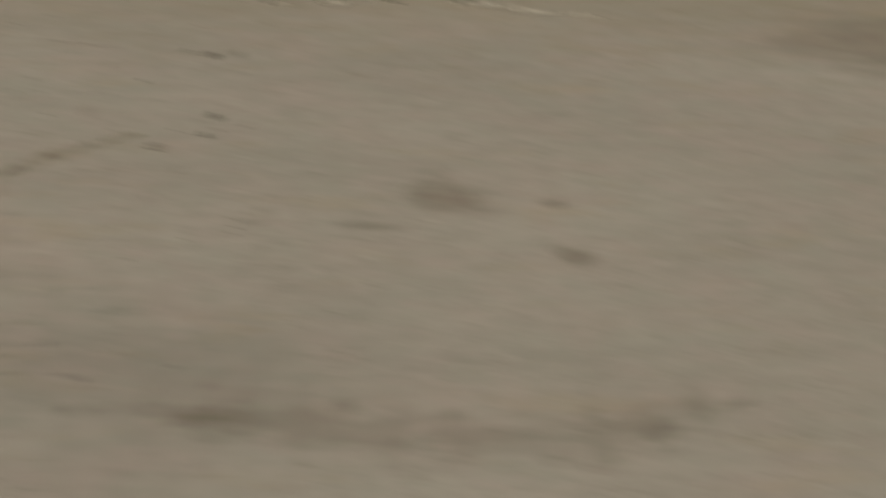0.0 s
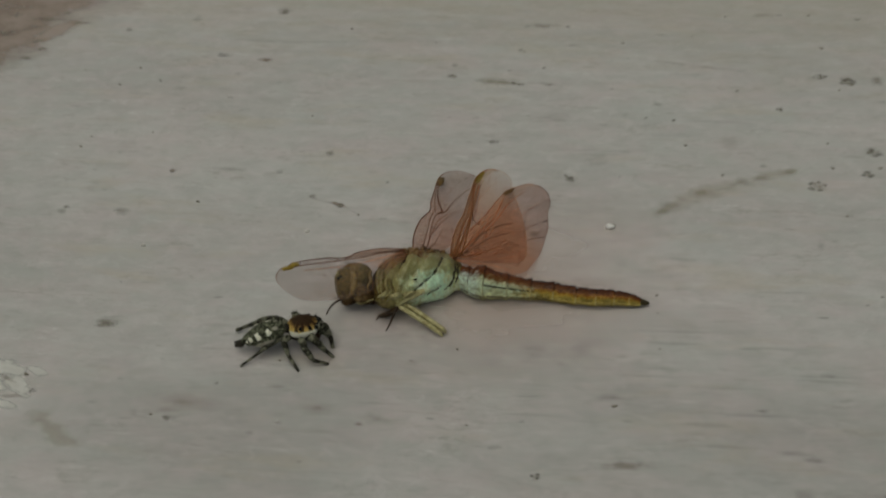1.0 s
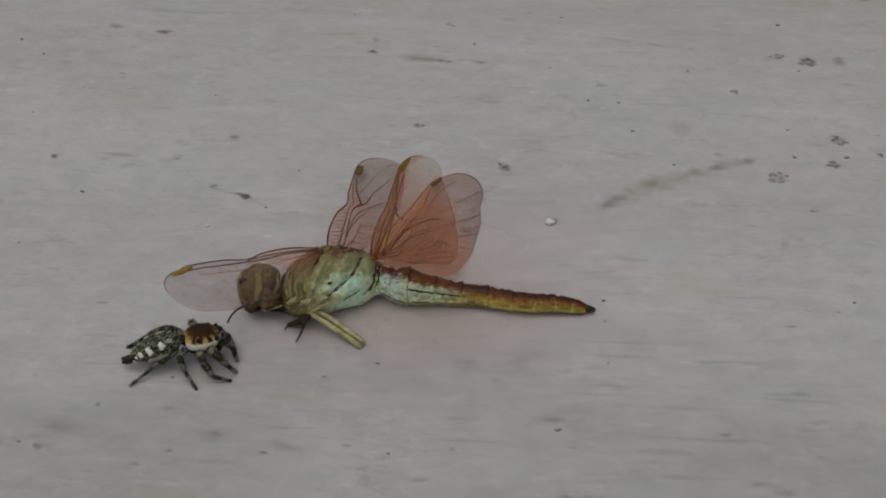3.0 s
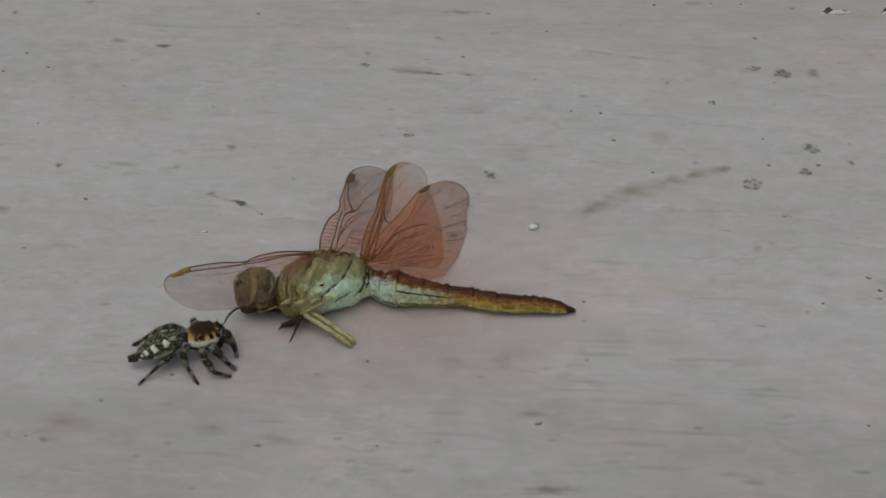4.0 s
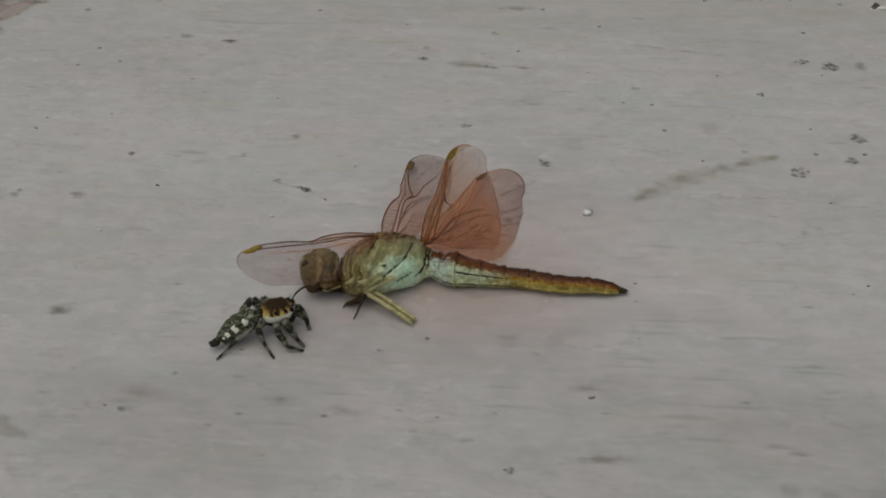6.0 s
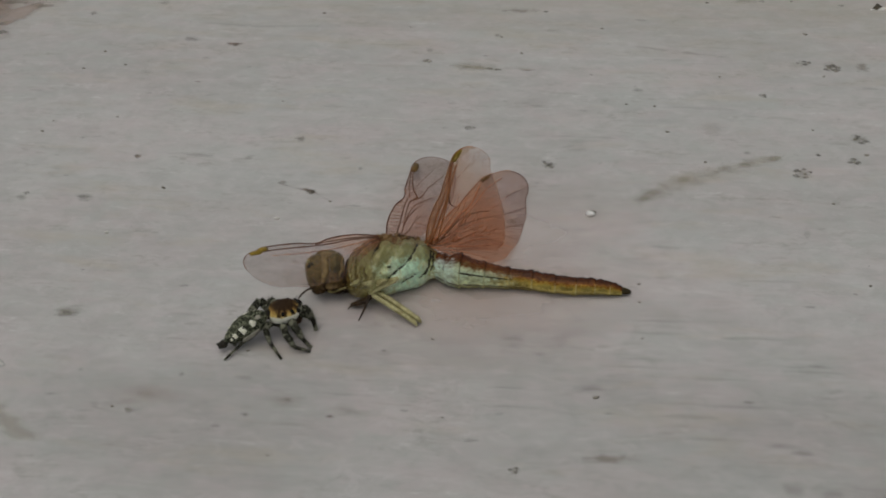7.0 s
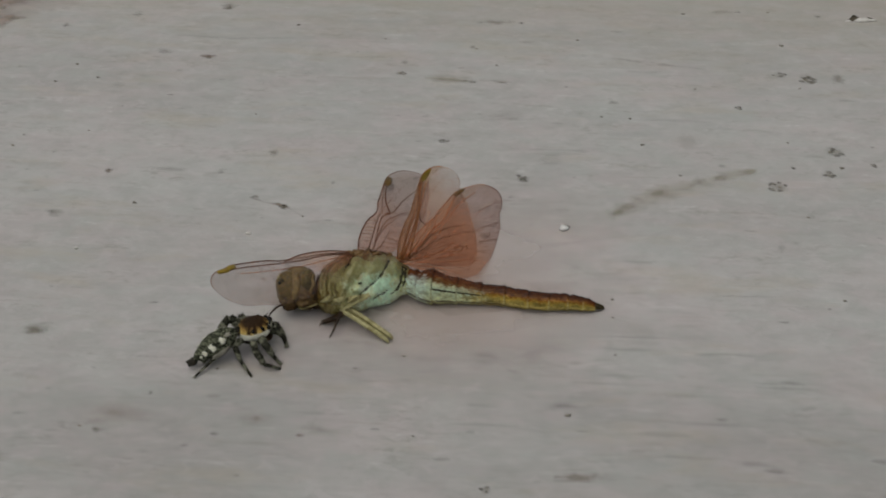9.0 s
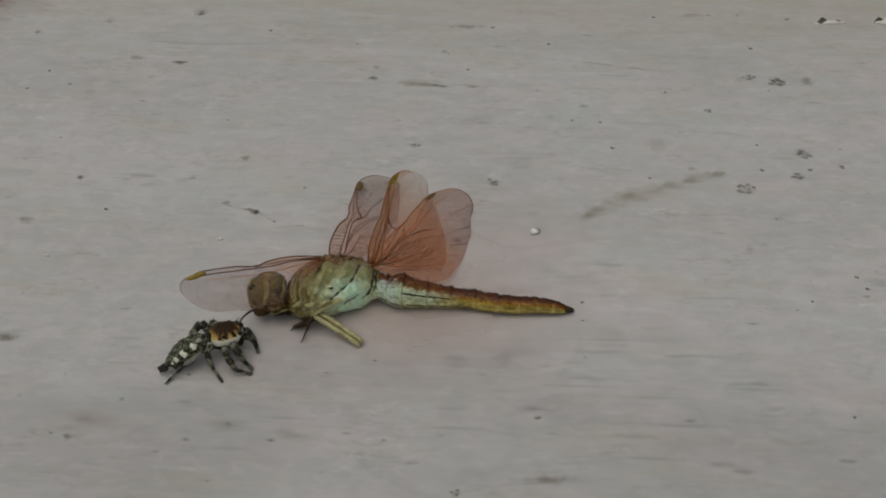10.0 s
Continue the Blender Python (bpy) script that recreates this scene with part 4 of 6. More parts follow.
patch("brown_mark", -50.8, 47.1, 3.1, 2.0, 3, M["brown"])
patch("grey_streak", 12.6, 23.7, 13.4, 1.0, 3, M["streak"])
patch("grey_streak", -33.6, 19.2, 8.6, 0.8, 3, M["streak"])
patch("grey_streak", -28.8, 35.1, 10.5, 0.9, 3, M["streak"])
patch("grey_streak", 20.9, -9.4, 9.3, 0.6, 3, M["streak"])
patch("grey_streak", 8.8, -17.2, 10.0, 0.6, 3, M["streak"])
patch("grey_streak", 17.6, -18.8, 11.7, 0.6, 3, M["streak"])
patch("grey_streak", 5.5, -24.4, 8.6, 0.6, 3, M["streak"])
patch("grey_streak", 24.1, -23.1, 8.6, 0.6, 3, M["streak"])
patch("grey_streak", -6.5, -31.4, 9.5, 0.6, 3, M["streak"])
patch("grey_streak", -22.4, -31.6, 7.7, 0.6, 3, M["streak"])
patch("grey_streak", -41.1, -25.5, 6.1, 0.6, 3, M["streak"])
patch("grey_streak", -52.4, -15.7, 7.6, 0.6, 3, M["streak"])
patch("grey_streak", 15.0, -28.9, 11.2, 0.6, 3, M["streak"])
patch("brown_mark", -50.2, 33.2, 3.7, 1.2, 3, M["brown"])
patch("brown_mark", -55.6, 6.1, 1.1, 1.4, 3, M["brown"])
patch("grey_streak", -56.6, 34.0, 2.4, 1.6, 3, M["streak"])
patch("grey_streak", -49.2, 7.1, 8.0, 0.9, 3, M["streak"])
patch("film", -41.8, 7.0, 1.3, 1.2, 3, M["film"])
patch("film", -59.3, -2.9, 2.6, 1.9, 3, M["film"])
patch("film", -27.9, 6.3, 0.9, 1.0, 3, M["film"])
patch("bloom", -53.3, 29.2, 1.9, 1.2, 3, M["blush"])
patch("grey_streak", -60.3, 25.0, 2.3, 2.2, 3, M["streak"])
patch("grey_streak", -35.7, 30.2, 2.3, 1.1, 3, M["streak"])
patch("brown_mark", -23.6, 31.4, 1.7, 1.0, 3, M["brown"])
patch("film", -23.5, 34.2, 1.4, 1.8, 3, M["film"])
patch("grey_streak", -26.8, 40.1, 2.2, 1.2, 3, M["streak"])
patch("grey_streak", -30.0, 8.2, 2.6, 1.2, 3, M["streak"])
patch("grey_streak", 6.5, -19.2, 10.1, 0.6, 3, M["streak"])
patch("grey_streak", 6.2, -23.2, 10.4, 0.6, 3, M["streak"])
patch("grey_streak", 23.8, -22.5, 9.2, 0.6, 3, M["streak"])
patch("grey_streak", 15.6, -19.2, 3.5, 0.6, 3, M["streak"])
patch("grey_streak", 11.6, -30.7, 6.1, 1.0, 3, M["streak"])
patch("film", 17.0, -28.1, 1.6, 0.6, 3, M["film"])
patch("grey_streak", 1.7, -28.1, 6.2, 0.5, 3, M["streak"])
patch("grey_streak", 12.8, -33.5, 8.6, 0.6, 3, M["streak"])
patch("grey_streak", -6.4, -21.6, 3.1, 3.1, 3, M["streak"])
patch("grey_streak", -1.8, -21.6, 2.6, 4.3, 3, M["streak"])
patch("grey_streak", -6.7, -28.8, 5.1, 0.6, 3, M["streak"])
patch("grey_streak", 11.7, -25.4, 9.7, 0.6, 3, M["streak"])
patch("film", 23.9, -13.2, 2.2, 0.7, 3, M["film"])
patch("grey_streak", 8.9, -4.8, 7.7, 0.8, 3, M["streak"])
patch("film", -54.4, -22.7, 3.7, 2.7, 3, M["film"])
patch("grey_streak", -41.4, -21.8, 6.2, 1.0, 3, M["streak"])
patch("bloom", -33.2, -30.4, 2.7, 1.0, 3, M["blush"])
patch("bloom", -28.0, -33.0, 2.2, 0.9, 3, M["blush"])
patch("film", -31.7, -35.4, 1.3, 0.8, 3, M["film"])
patch("bloom", -42.1, -33.7, 4.5, 1.1, 3, M["blush"])
patch("grey_streak", -42.8, -36.0, 2.5, 1.1, 3, M["streak"])
# round dried spots
cluster(24.5, 10.9, 2.4, 2.0, 8, True)
cluster(-5.5, 9.4, 1.7, 1.4, 8)
cluster(26.1, 35.9, 1.9, 1.5, 7)
cluster(29.7, 35.2, 2.2, 2.6, 12)
patch("spot", 33.6, 35.6, 2.6, 3.2, 0, M["brown"])
patch("spot", 24.3, -0.7, 1.6, 3.4, 0, M["smudge"])
patch("spot", 3.85, -37.12, 7.4, 1.7, 5, M["brown"])
patch("spot", 20.8, -39.0, 2.6, 2.2, 0, M["smudge"])
patch("spot", 23.8, -39.0, 3.0, 2.4, 0, M["smudge"])
# bare brown wood where the paint is gone, and pale filler
patch("bare_wood", -107.5, 51, 73, 75, 0, M["bare"], 0.02, 5.0)
patch("peeled_edge", -83.2, 38.0, 4.0, 11, -32, M["worn"], 0.05, 1.6)
patch("peeled_edge", -77.5, 46.5, 12.0, 9.0, 0, M["blush"], 0.02, 2.0)
patch("peeled_edge", -79.5, 42.0, 7.0, 4.0, 20, M["blush"])
for x, y, size in ((-90.9, 42.1, 2.0), (-83.4, 43.3, 1.3), (-83.4, 33.0, 1.4), (-90.3, 36.6, 2.2), (-84.9, 30.4, 1.4)):
    cluster(x, y, size, size * 0.7, 4)
for x, y, long, turn in ((-85.5, 41.2, 7.0, 3), (-87.0, 38.6, 4.0, 30), (-84.6, 35.2, 3.4, 40), (-80.6, 40.6, 4.5, 8)):
    patch("rub", x, y, long, 1.1, turn, M["old_stain"], 0.06, 1.6)
for x, y, long, wide, turn in ((-62.8, -31.0, 6.5, 2.8, -12), (-60.2, -33.4, 5.0, 2.6, -35), (-63.6, -34.0, 6.0, 3.0, 8), (-59.2, -31.0, 3.0, 1.4, -20), (-61.5, -36.0, 4.5, 1.6, -15)):
    patch("filler", x, y, long, wide, turn, M["pale"], 0.02, 2.0)
for x, y, long, turn in ((-62.0, -32.5, 3.4, -25), (-60.6, -35.0, 3.0, 10), (-64.5, -32.8, 2.4, -5)):
    patch("smudge", x, y, long, 0.8, turn, M["old_stain"], 0.06, 1.6)
speck(-60.2, -31.7, 0.7)
speck(-58.6, -33.9, 0.8)
patch("dust", -41.8, -33.8, 9.0, 3.8, -3, M["ochre"])
patch("dust", -28.1, -33.0, 7.0, 2.9, -3, M["ochre"])
patch("dust", -21.9, -33.7, 6.0, 2.5, -3, M["ochre"])
patch("dust", -43.6, -35.0, 3.0, 1.3, -3, M["ochre"])
ribbon("crease", [(-58.3, -37.2), (-56.4, -37.7), (-55.0, -38.7), (-53.0, -40.1), (-50.5, -41.1)], 1.7, M["trail"])
# pinkish light from the orange wings, painted as a tint round the dead insect
patch("pink_stain", -13, -15, 58, 38, -3, M["pink"], 0.008)
patch("pink_stain", -10, -5, 44, 38, 15, M["pink"], 0.012)
# two wide, slightly greyer areas on the near board, then broad dirt
patch("grey_film", 22, -34, 90, 44, 4, M["greyer"], 0.006)
patch("grey_film", -38, -36, 60, 26, 4, M["greyer"], 0.006)
patch("dirt", 64, 1.5, 19, 13, -4, M["old_stain"])
patch("dirt", 54, -5.7, 16, 3.2, -2, M["haze"])
patch("dirt", 38.1, -5.2, 5, 2.6, 0, M["smudge"])
patch("dirt", 79.3, -10.6, 9, 6, -25, M["old_stain"])
patch("dirt", 77.9, 0.6, 6, 4, 0, M["old_stain"])
patch("dirt", 132, 45, 50, 28, -6, M["haze"])
patch("dirt", 87, -40.4, 11, 3.6, 5, M["smudge"])
ribbon("grime_band", [(26, -40.0), (38, -40.4), (52, -41.0), (66, -42.0), (80, -40.6), (88, -38.6), (97, -35.8)], 7.5, M["band"])
patch("dirt", 36, -39.5, 18, 4.5, 0, M["haze"])
patch("dirt", 95.4, -36, 7, 2.5, 10, M["smudge"])
patch("dirt", 65.8, 62.0, 9, 5.5, -4, M["old_stain"])
cluster(65.8, 62.0, 4.5, 2.6, 9)
patch("dirt", 30, 63, 26, 5, 0, M["haze"])
patch("dirt", 80, 60, 60, 9, -3, M["ochre"])
patch("dirt", 45, 68.2, 4, 1.6, 0, M["dark"])
# splits in the paint along the far edge
crack([(36.0, 51.0), (38.2, 51.4), (40.2, 51.5)], 1.1, 0.38)
crack([(44.2, 51.9), (47.0, 52.2), (49.8, 52.2)], 1.6, 0.75)
crack([(51.9, 53.4), (55.0, 53.2), (59.0, 53.0)], 0.5, 0.2)
crack([(66.4, 53.0), (70.5, 53.3), (74.0, 52.9)], 1.5, 1.0)
crack([(74.4, 52.7), (77.8, 51.6), (82.0, 51.3)], 0.6, 1.0)
crack([(82.0, 51.2), (87.0, 50.9), (92.0, 50.5)], 0.4, 0.6)
crack([(28.2, 61.8), (30.3, 62.0), (32.6, 61.7)], 0.9, 0.35)


# a small white bead stuck on the board
bead = thing("bead", 0, 0)
bm = bmesh.new()
blob(bm, (0, 0, 0.30), ((0.5, 0, 0.04), (0, 0.34, 0), (0, 0, 0.30)), 14, 10, 1.0, 0.5)
part("shell", bm, M["bead"], bead)
bm = bmesh.new()
blob(bm, (0.16, 0.36, 0.26), ((0.46, 0, 0), (0, 0.22, 0), (0, 0, 0.24)), 12, 8, 1.0, 0.4)
part("husk", bm, M["speck"], bead, "dark husk")
tagged(bead, "tiny glossy white bead with a dark husk on the board", "bead")


# ---- the dragonfly, lying on its side with its head to the spider ----
FLY = thing("dragonfly", -14.0, -14.0)
BASE = Vector((-14.0, -14.0, 0))
DORSAL, FLANK = Vector((0, 0.62, 0.785)), Vector((0, -0.785, 0.62))
# stations along the body: place along x, y, radius
BX = [-24.9, -23.6, -21.9, -20.2, -18.5, -17.1, -16.4, -15.9]
BY = [-15.3, -15.65, -15.25, -14.5, -13.8, -13.3, -12.9, -12.9]
BR = [2.0, 2.7, 3.05, 2.92, 2.6, 2.05, 1.55, 1.35]
AX = [-16.1, -14.8, -13.4, -11.3, -8.9, -6.5, -4.1, -1.4, 1.3, 3.1, 4.1]
AY = [-12.9, -13.35, -13.6, -13.45, -13.4, -13.35, -13.6, -13.7, -13.45, -13.4, -13.35]
AR = [1.32, 1.62, 1.84, 1.50, 1.24, 1.12, 1.08, 0.99, 0.90, 0.74, 0.5]


def skin(x, th, xs, ys, rs, out=1.0):
    """A place on the body's skin: x along it, th from the back (0) round the near flank."""
    r = smooth_at(xs, rs, x)
    c = Vector((x, smooth_at(xs, ys, x), r + 0.5 * math.exp(-(((x + 16.2) / 1.3) ** 2))))
    return c + out * r * (math.cos(th) * DORSAL + math.sin(th) * FLANK) - BASE


def ringed(bm, cuts, xs, ys, rs, swell, seg=28, shape=None, line=None):
    """Lofts the body between cuts; swell gives the radius factor."""
    def th(j):
        a = 2 * math.pi * j / seg
        return min(a, 2 * math.pi - a) / math.pi
    rings = [[skin(x, 2 * math.pi * j / seg, xs, ys, rs, swell(i) * (shape(x, 2 * math.pi * j / seg) if shape else 1)) for j in range(seg)] for i, x in enumerate(cuts)]
    last = len(cuts) - 1
    loft(bm, rings, {"th": lambda i, j: th(j), "ln": lambda i, j: cuts[i], "seg": lambda i, j: i / last,
                     "line": lambda i, j: line(cuts[i], 2 * math.pi * j / seg) if line else 0.0})


# seams of the side plates: places along x and round the flank, and depth
SEAMS = [
    ([(-21.4, 0.05), (-21.6, 0.45), (-21.7, 0.8), (-22.1, 1.12)], 1.0),
    ([(-22.1, 1.12), (-22.5, 1.35), (-23.0, 1.75), (-23.1, 2.3)], 0.45),
    ([(-17.8, 0.4), (-18.0, 0.94), (-18.4, 1.42), (-19.0, 1.68)], 1.0),
    ([(-19.0, 1.68), (-19.5, 1.83), (-20.1, 2.01), (-20.6, 2.3)], 0.85),
    ([(-19.5, 0.1), (-19.8, 0.8), (-20.3, 1.3), (-21.2, 1.72), (-21.8, 2.0)], 0.4),
    ([(-17.7, 2.1), (-18.5, 2.32), (-19.1, 2.5)], 0.9),
    ([(-16.6, 2.1), (-17.4, 2.4)], 0.7),
    ([(-16.25, 0.3), (-16.15, 0.9), (-16.1, 1.6), (-16.3, 2.1)], 0.95),
    ([(-16.5, 0.5), (-16.42, 1.0), (-16.5, 1.7), (-16.8, 2.3)], 0.9),
    ([(-23.6, 0.2), (-23.9, 0.9), (-23.8, 1.7)], 0.6),
]


def dragonfly_body():
    # thorax: swollen side plates, parted by sunken dark seams
    def gap(x, a):
        """Distance to the nearest seam, and how dark that seam is."""
        best, deep = 9.0, 0.0
        for line, depth in SEAMS:
            for (x0, a0), (x1, a1) in zip(line, line[1:]):
                ux, ua = x1 - x0, 2.9 * (a1 - a0)
                px, pa = x - x0, 2.9 * (a - a0)
                k = max(0.0, min(1.0, (px * ux + pa * ua) / (ux * ux + ua * ua)))
                d = math.hypot(px - k * ux, pa - k * ua)
                if d < best:
                    best, deep = d, depth
        return best, deep

    def plates(x, a):
        d, deep = gap(x, a)
        q = Vector((x * 0.8, math.cos(a) * 2.4, math.sin(a) * 2.4))
        lump = 0.06 * noise.noise(q) + 0.07 * noise.noise(q * 2.2) + 0.03 * noise.noise(q * 5.0)
        lump -= 0.05 * max(0.0, 0.25 - abs(noise.noise(q * 1.6 + Vector((3, 1, 7))))) * 4 * (1.0 if a < 2.6 else 0.0)
        swell = 1.0 - math.exp(-((d / 0.55) ** 2))
        return 0.985 + lump + 0.075 * swell - 0.07 * deep * math.exp(-((d / 0.17) ** 2))

    def line(x, a):
        d, deep = gap(x, a)
        w = 0.125 + 0.12 * noise.noise(Vector((x * 1.7, a * 4.0, 2)))
        return deep * math.exp(-((d / max(0.05, w)) ** 2))
    bm = bmesh.new()
    cuts = [-24.9 + 9.0 * k / 84 for k in range(85)]
    ringed(bm, cuts, BX, BY, BR, lambda i: 1.0, 92, plates, line)
    fuzz = random.Random(21)
    spots = []
    for _ in range(420):
        x, a = fuzz.triangular(-24.8, -19.0, -24.2), fuzz.uniform(-0.5, 2.6)
        spots.append((skin(x, a, BX, BY, BR, 1.0), math.cos(a) * DORSAL + math.sin(a) * FLANK))
    hairs(bm, spots, 0.5, 0.02, (-0.3, 0, 0), fuzz)
    thorax = part("thorax", bm, M["thorax"], FLY, "pale green thorax with black seams, brown in front")
    bm = bmesh.new()
    blob(bm, skin(-20.3, 1.63, BX, BY, BR, 0.99), (Vector((0.24, 0, 0)), DORSAL * 0.17, FLANK * 0.14), 12, 8)
    part("spiracle", bm, M["suture"], thorax, "dark breathing pore")
    # brown hinge plates where the wings join the back
    hinge = random.Random(5)
    for x in (-21.9, -21.1, -20.2, -19.1, -18.2, -17.4):
        bm = bmesh.new()
        w = hinge.uniform(0.35, 0.6)
        blob(bm, skin(x, hinge.uniform(-0.2, 0.25), BX, BY, BR, 1.0), (Vector((w, 0.1, 0.05)), DORSAL * hinge.uniform(0.25, 0.45), FLANK * 0.4), 14, 9, 1.0, 0.6)
        part("wing_hinge", bm, M["hinge"], thorax)
    # crumpled straw-coloured leg sockets below the flank
    for x, a, w in ((-23.3, 2.0, 0.62), (-22.3, 2.15, 0.72), (-21.2, 2.2, 0.78), (-20.3, 2.25, 0.62)):
        bm = bmesh.new()
        blob(bm, skin(x, a, BX, BY, BR, 1.0), (Vector((w, 0.15, 0.2)), DORSAL * 0.55 * w + Vector((0.1, 0, 0)), FLANK * 0.6 * w), 18, 12, 1.0, 0.8)
        part("leg_socket", bm, M["straw"], thorax)
    # upright pleats behind the neck
    for x, a0, a1, w in ((-24.55, 0.7, 2.2, 0.20), (-24.0, 0.95, 2.3, 0.24), (-23.35, 1.25, 2.25, 0.22), (-22.75, 1.5, 2.2, 0.18)):
        bm = bmesh.new()
        pts = [skin(x + 0.35 * u * u + 0.08 * math.sin(9 * u + x), a0 + (a1 - a0) * u, BX, BY, BR, 1.0) for u in (k / 14 for k in range(15))]
        tube(bm, pts, [w * (0.25 + 0.75 * math.sin(math.pi * (k + 0.7) / 16)) * (0.85 + 0.3 * math.sin(2.1 * k + x)) for k in range(15)], 10)
        part("pleat", bm, M["pleat"], thorax, "olive fold behind the neck")
    # the dark saddle at the wing roots
    bm = bmesh.new()
    pts = [skin(x, -0.12 + 0.06 * math.sin(x), BX, BY, BR, 1.02) for x in [-22.8 + 0.4 * k for k in range(16)]]
    tube(bm, pts, [0.10 + 0.18 * math.sin(math.pi * k / 15) for k in range(16)], 8)
    part("wing_saddle", bm, M["mouth"], thorax, "dark brown ridge at the wing roots")
    # neck collar; its dark brown stands in for the shade behind the head
    bm = bmesh.new()
    ringed(bm, [-25.6 + 1.1 * k / 8 for k in range(9)], [-25.8, -25.2, -24.4], [-15.7, -15.6, -15.6], [1.35, 1.5, 2.0], lambda i: 1.0 + 0.07 * math.sin(2.4 * i), 24)
    part("neck", bm, M["mouth"], FLY, "dark brown neck")
    bm = bmesh.new()
    ringed(bm, [-25.35 + 0.5 * k / 5 for k in range(6)], [-25.4, -25.1, -24.8], [-15.7, -15.65, -15.6], [1.65, 1.85, 1.8], lambda i: 1.0 + 0.05 * math.sin(1.3 * i), 30, lambda x, t: 1.0 + 0.06 * noise.noise(Vector((x, 3 * math.cos(t), 3 * math.sin(t)))))
    part("collar", bm, M["mouth"], FLY, "crumpled collar, dark brown for the shaded gap behind the head")

    # abdomen, ring by ring
    ends = [-16.2, -14.9, -13.1, -10.5, -7.9, -5.4, -2.9, -0.7, 1.3, 2.9, 4.1]
    for a, b in zip(ends, ends[1:]):
        bm = bmesh.new()
        n = 18
        a = max(-16.2, a - 0.18)
        cuts = [a + (b - a) * k / n for k in range(n + 1)]

        def swell(i):
            u = i / n
            return 0.90 + 0.08 * min(1.0, u * 3.0) + 0.065 * max(0.0, u - 0.75) * 4 - (0.07 if i == n else 0)

        def dents(x, t):
            """Dried and shrunk: a keel along the flank, a sunken belly, fine creases."""
            u = (x - a) / (b - a)
            q = Vector((x * 0.9, math.cos(t) * 1.6, math.sin(t) * 1.6))
            keel = 0.05 * math.exp(-(((t - 1.45) / 0.16) ** 2)) - 0.07 * math.exp(-(((t - 1.72) / 0.16) ** 2))
            hem = (0.03 if a < -8 else 0.10) * math.exp(-(((t - 2.35) / 0.22) ** 2)) * (0.1 + 0.9 * u * u)
            back = max(0.0, 1.0 - min(t, 2 * math.pi - t) / 0.9)
            crest = back * (0.16 * noise.noise(Vector((x * 1.9, 4, 1))) + 0.12 * noise.noise(Vector((x * 4.5, 1, 6))) + 0.10 * max(0.0, u - 0.8) * 5 * (0.4 if a > -8 else 1.0))
            return 1.0 + keel + hem + crest + 0.07 * noise.noise(q) + 0.05 * noise.noise(q * 3.0)

        def crease(x, t):
            tick = max(0.0, 1.0 - (b - x) / 0.22) * (0.85 if b < -8 else 0.4) * math.exp(-(((t - 1.55) / 0.3) ** 2)) if b < 3 else 0.0
            belly = 0.9 * math.exp(-(((t - 2.5) / 0.14) ** 2)) if a < -8 and x - a > 0.5 else 0.0
            rib = 0.75 * max(0.0, math.sin(9.0 * x + 1.2 * t)) ** 6 * math.exp(-(((t - 1.5) / 0.45) ** 2)) if b < -14.5 else 0.0
            return max(tick, belly, rib)
        ringed(bm, cuts, AX, AY, AR, swell, 48, dents, crease)
        part("abdomen_ring", bm, M["abdomen"], FLY)
    bm = bmesh.new()
    for dy in (-0.18, 0.2):
        tube(bm, bend([Vector((4.0, -13.3 + dy, 0.5)) - BASE, Vector((4.6, -13.28 + dy, 0.42)) - BASE, Vector((5.1, -13.25 + dy * 0.7, 0.3)) - BASE], 4), [0.3, 0.28, 0.25, 0.22, 0.2, 0.16, 0.12, 0.08, 0.03], 8)
    part("tail_claspers", bm, M["tip"], FLY, "blackish pointed tail tip")


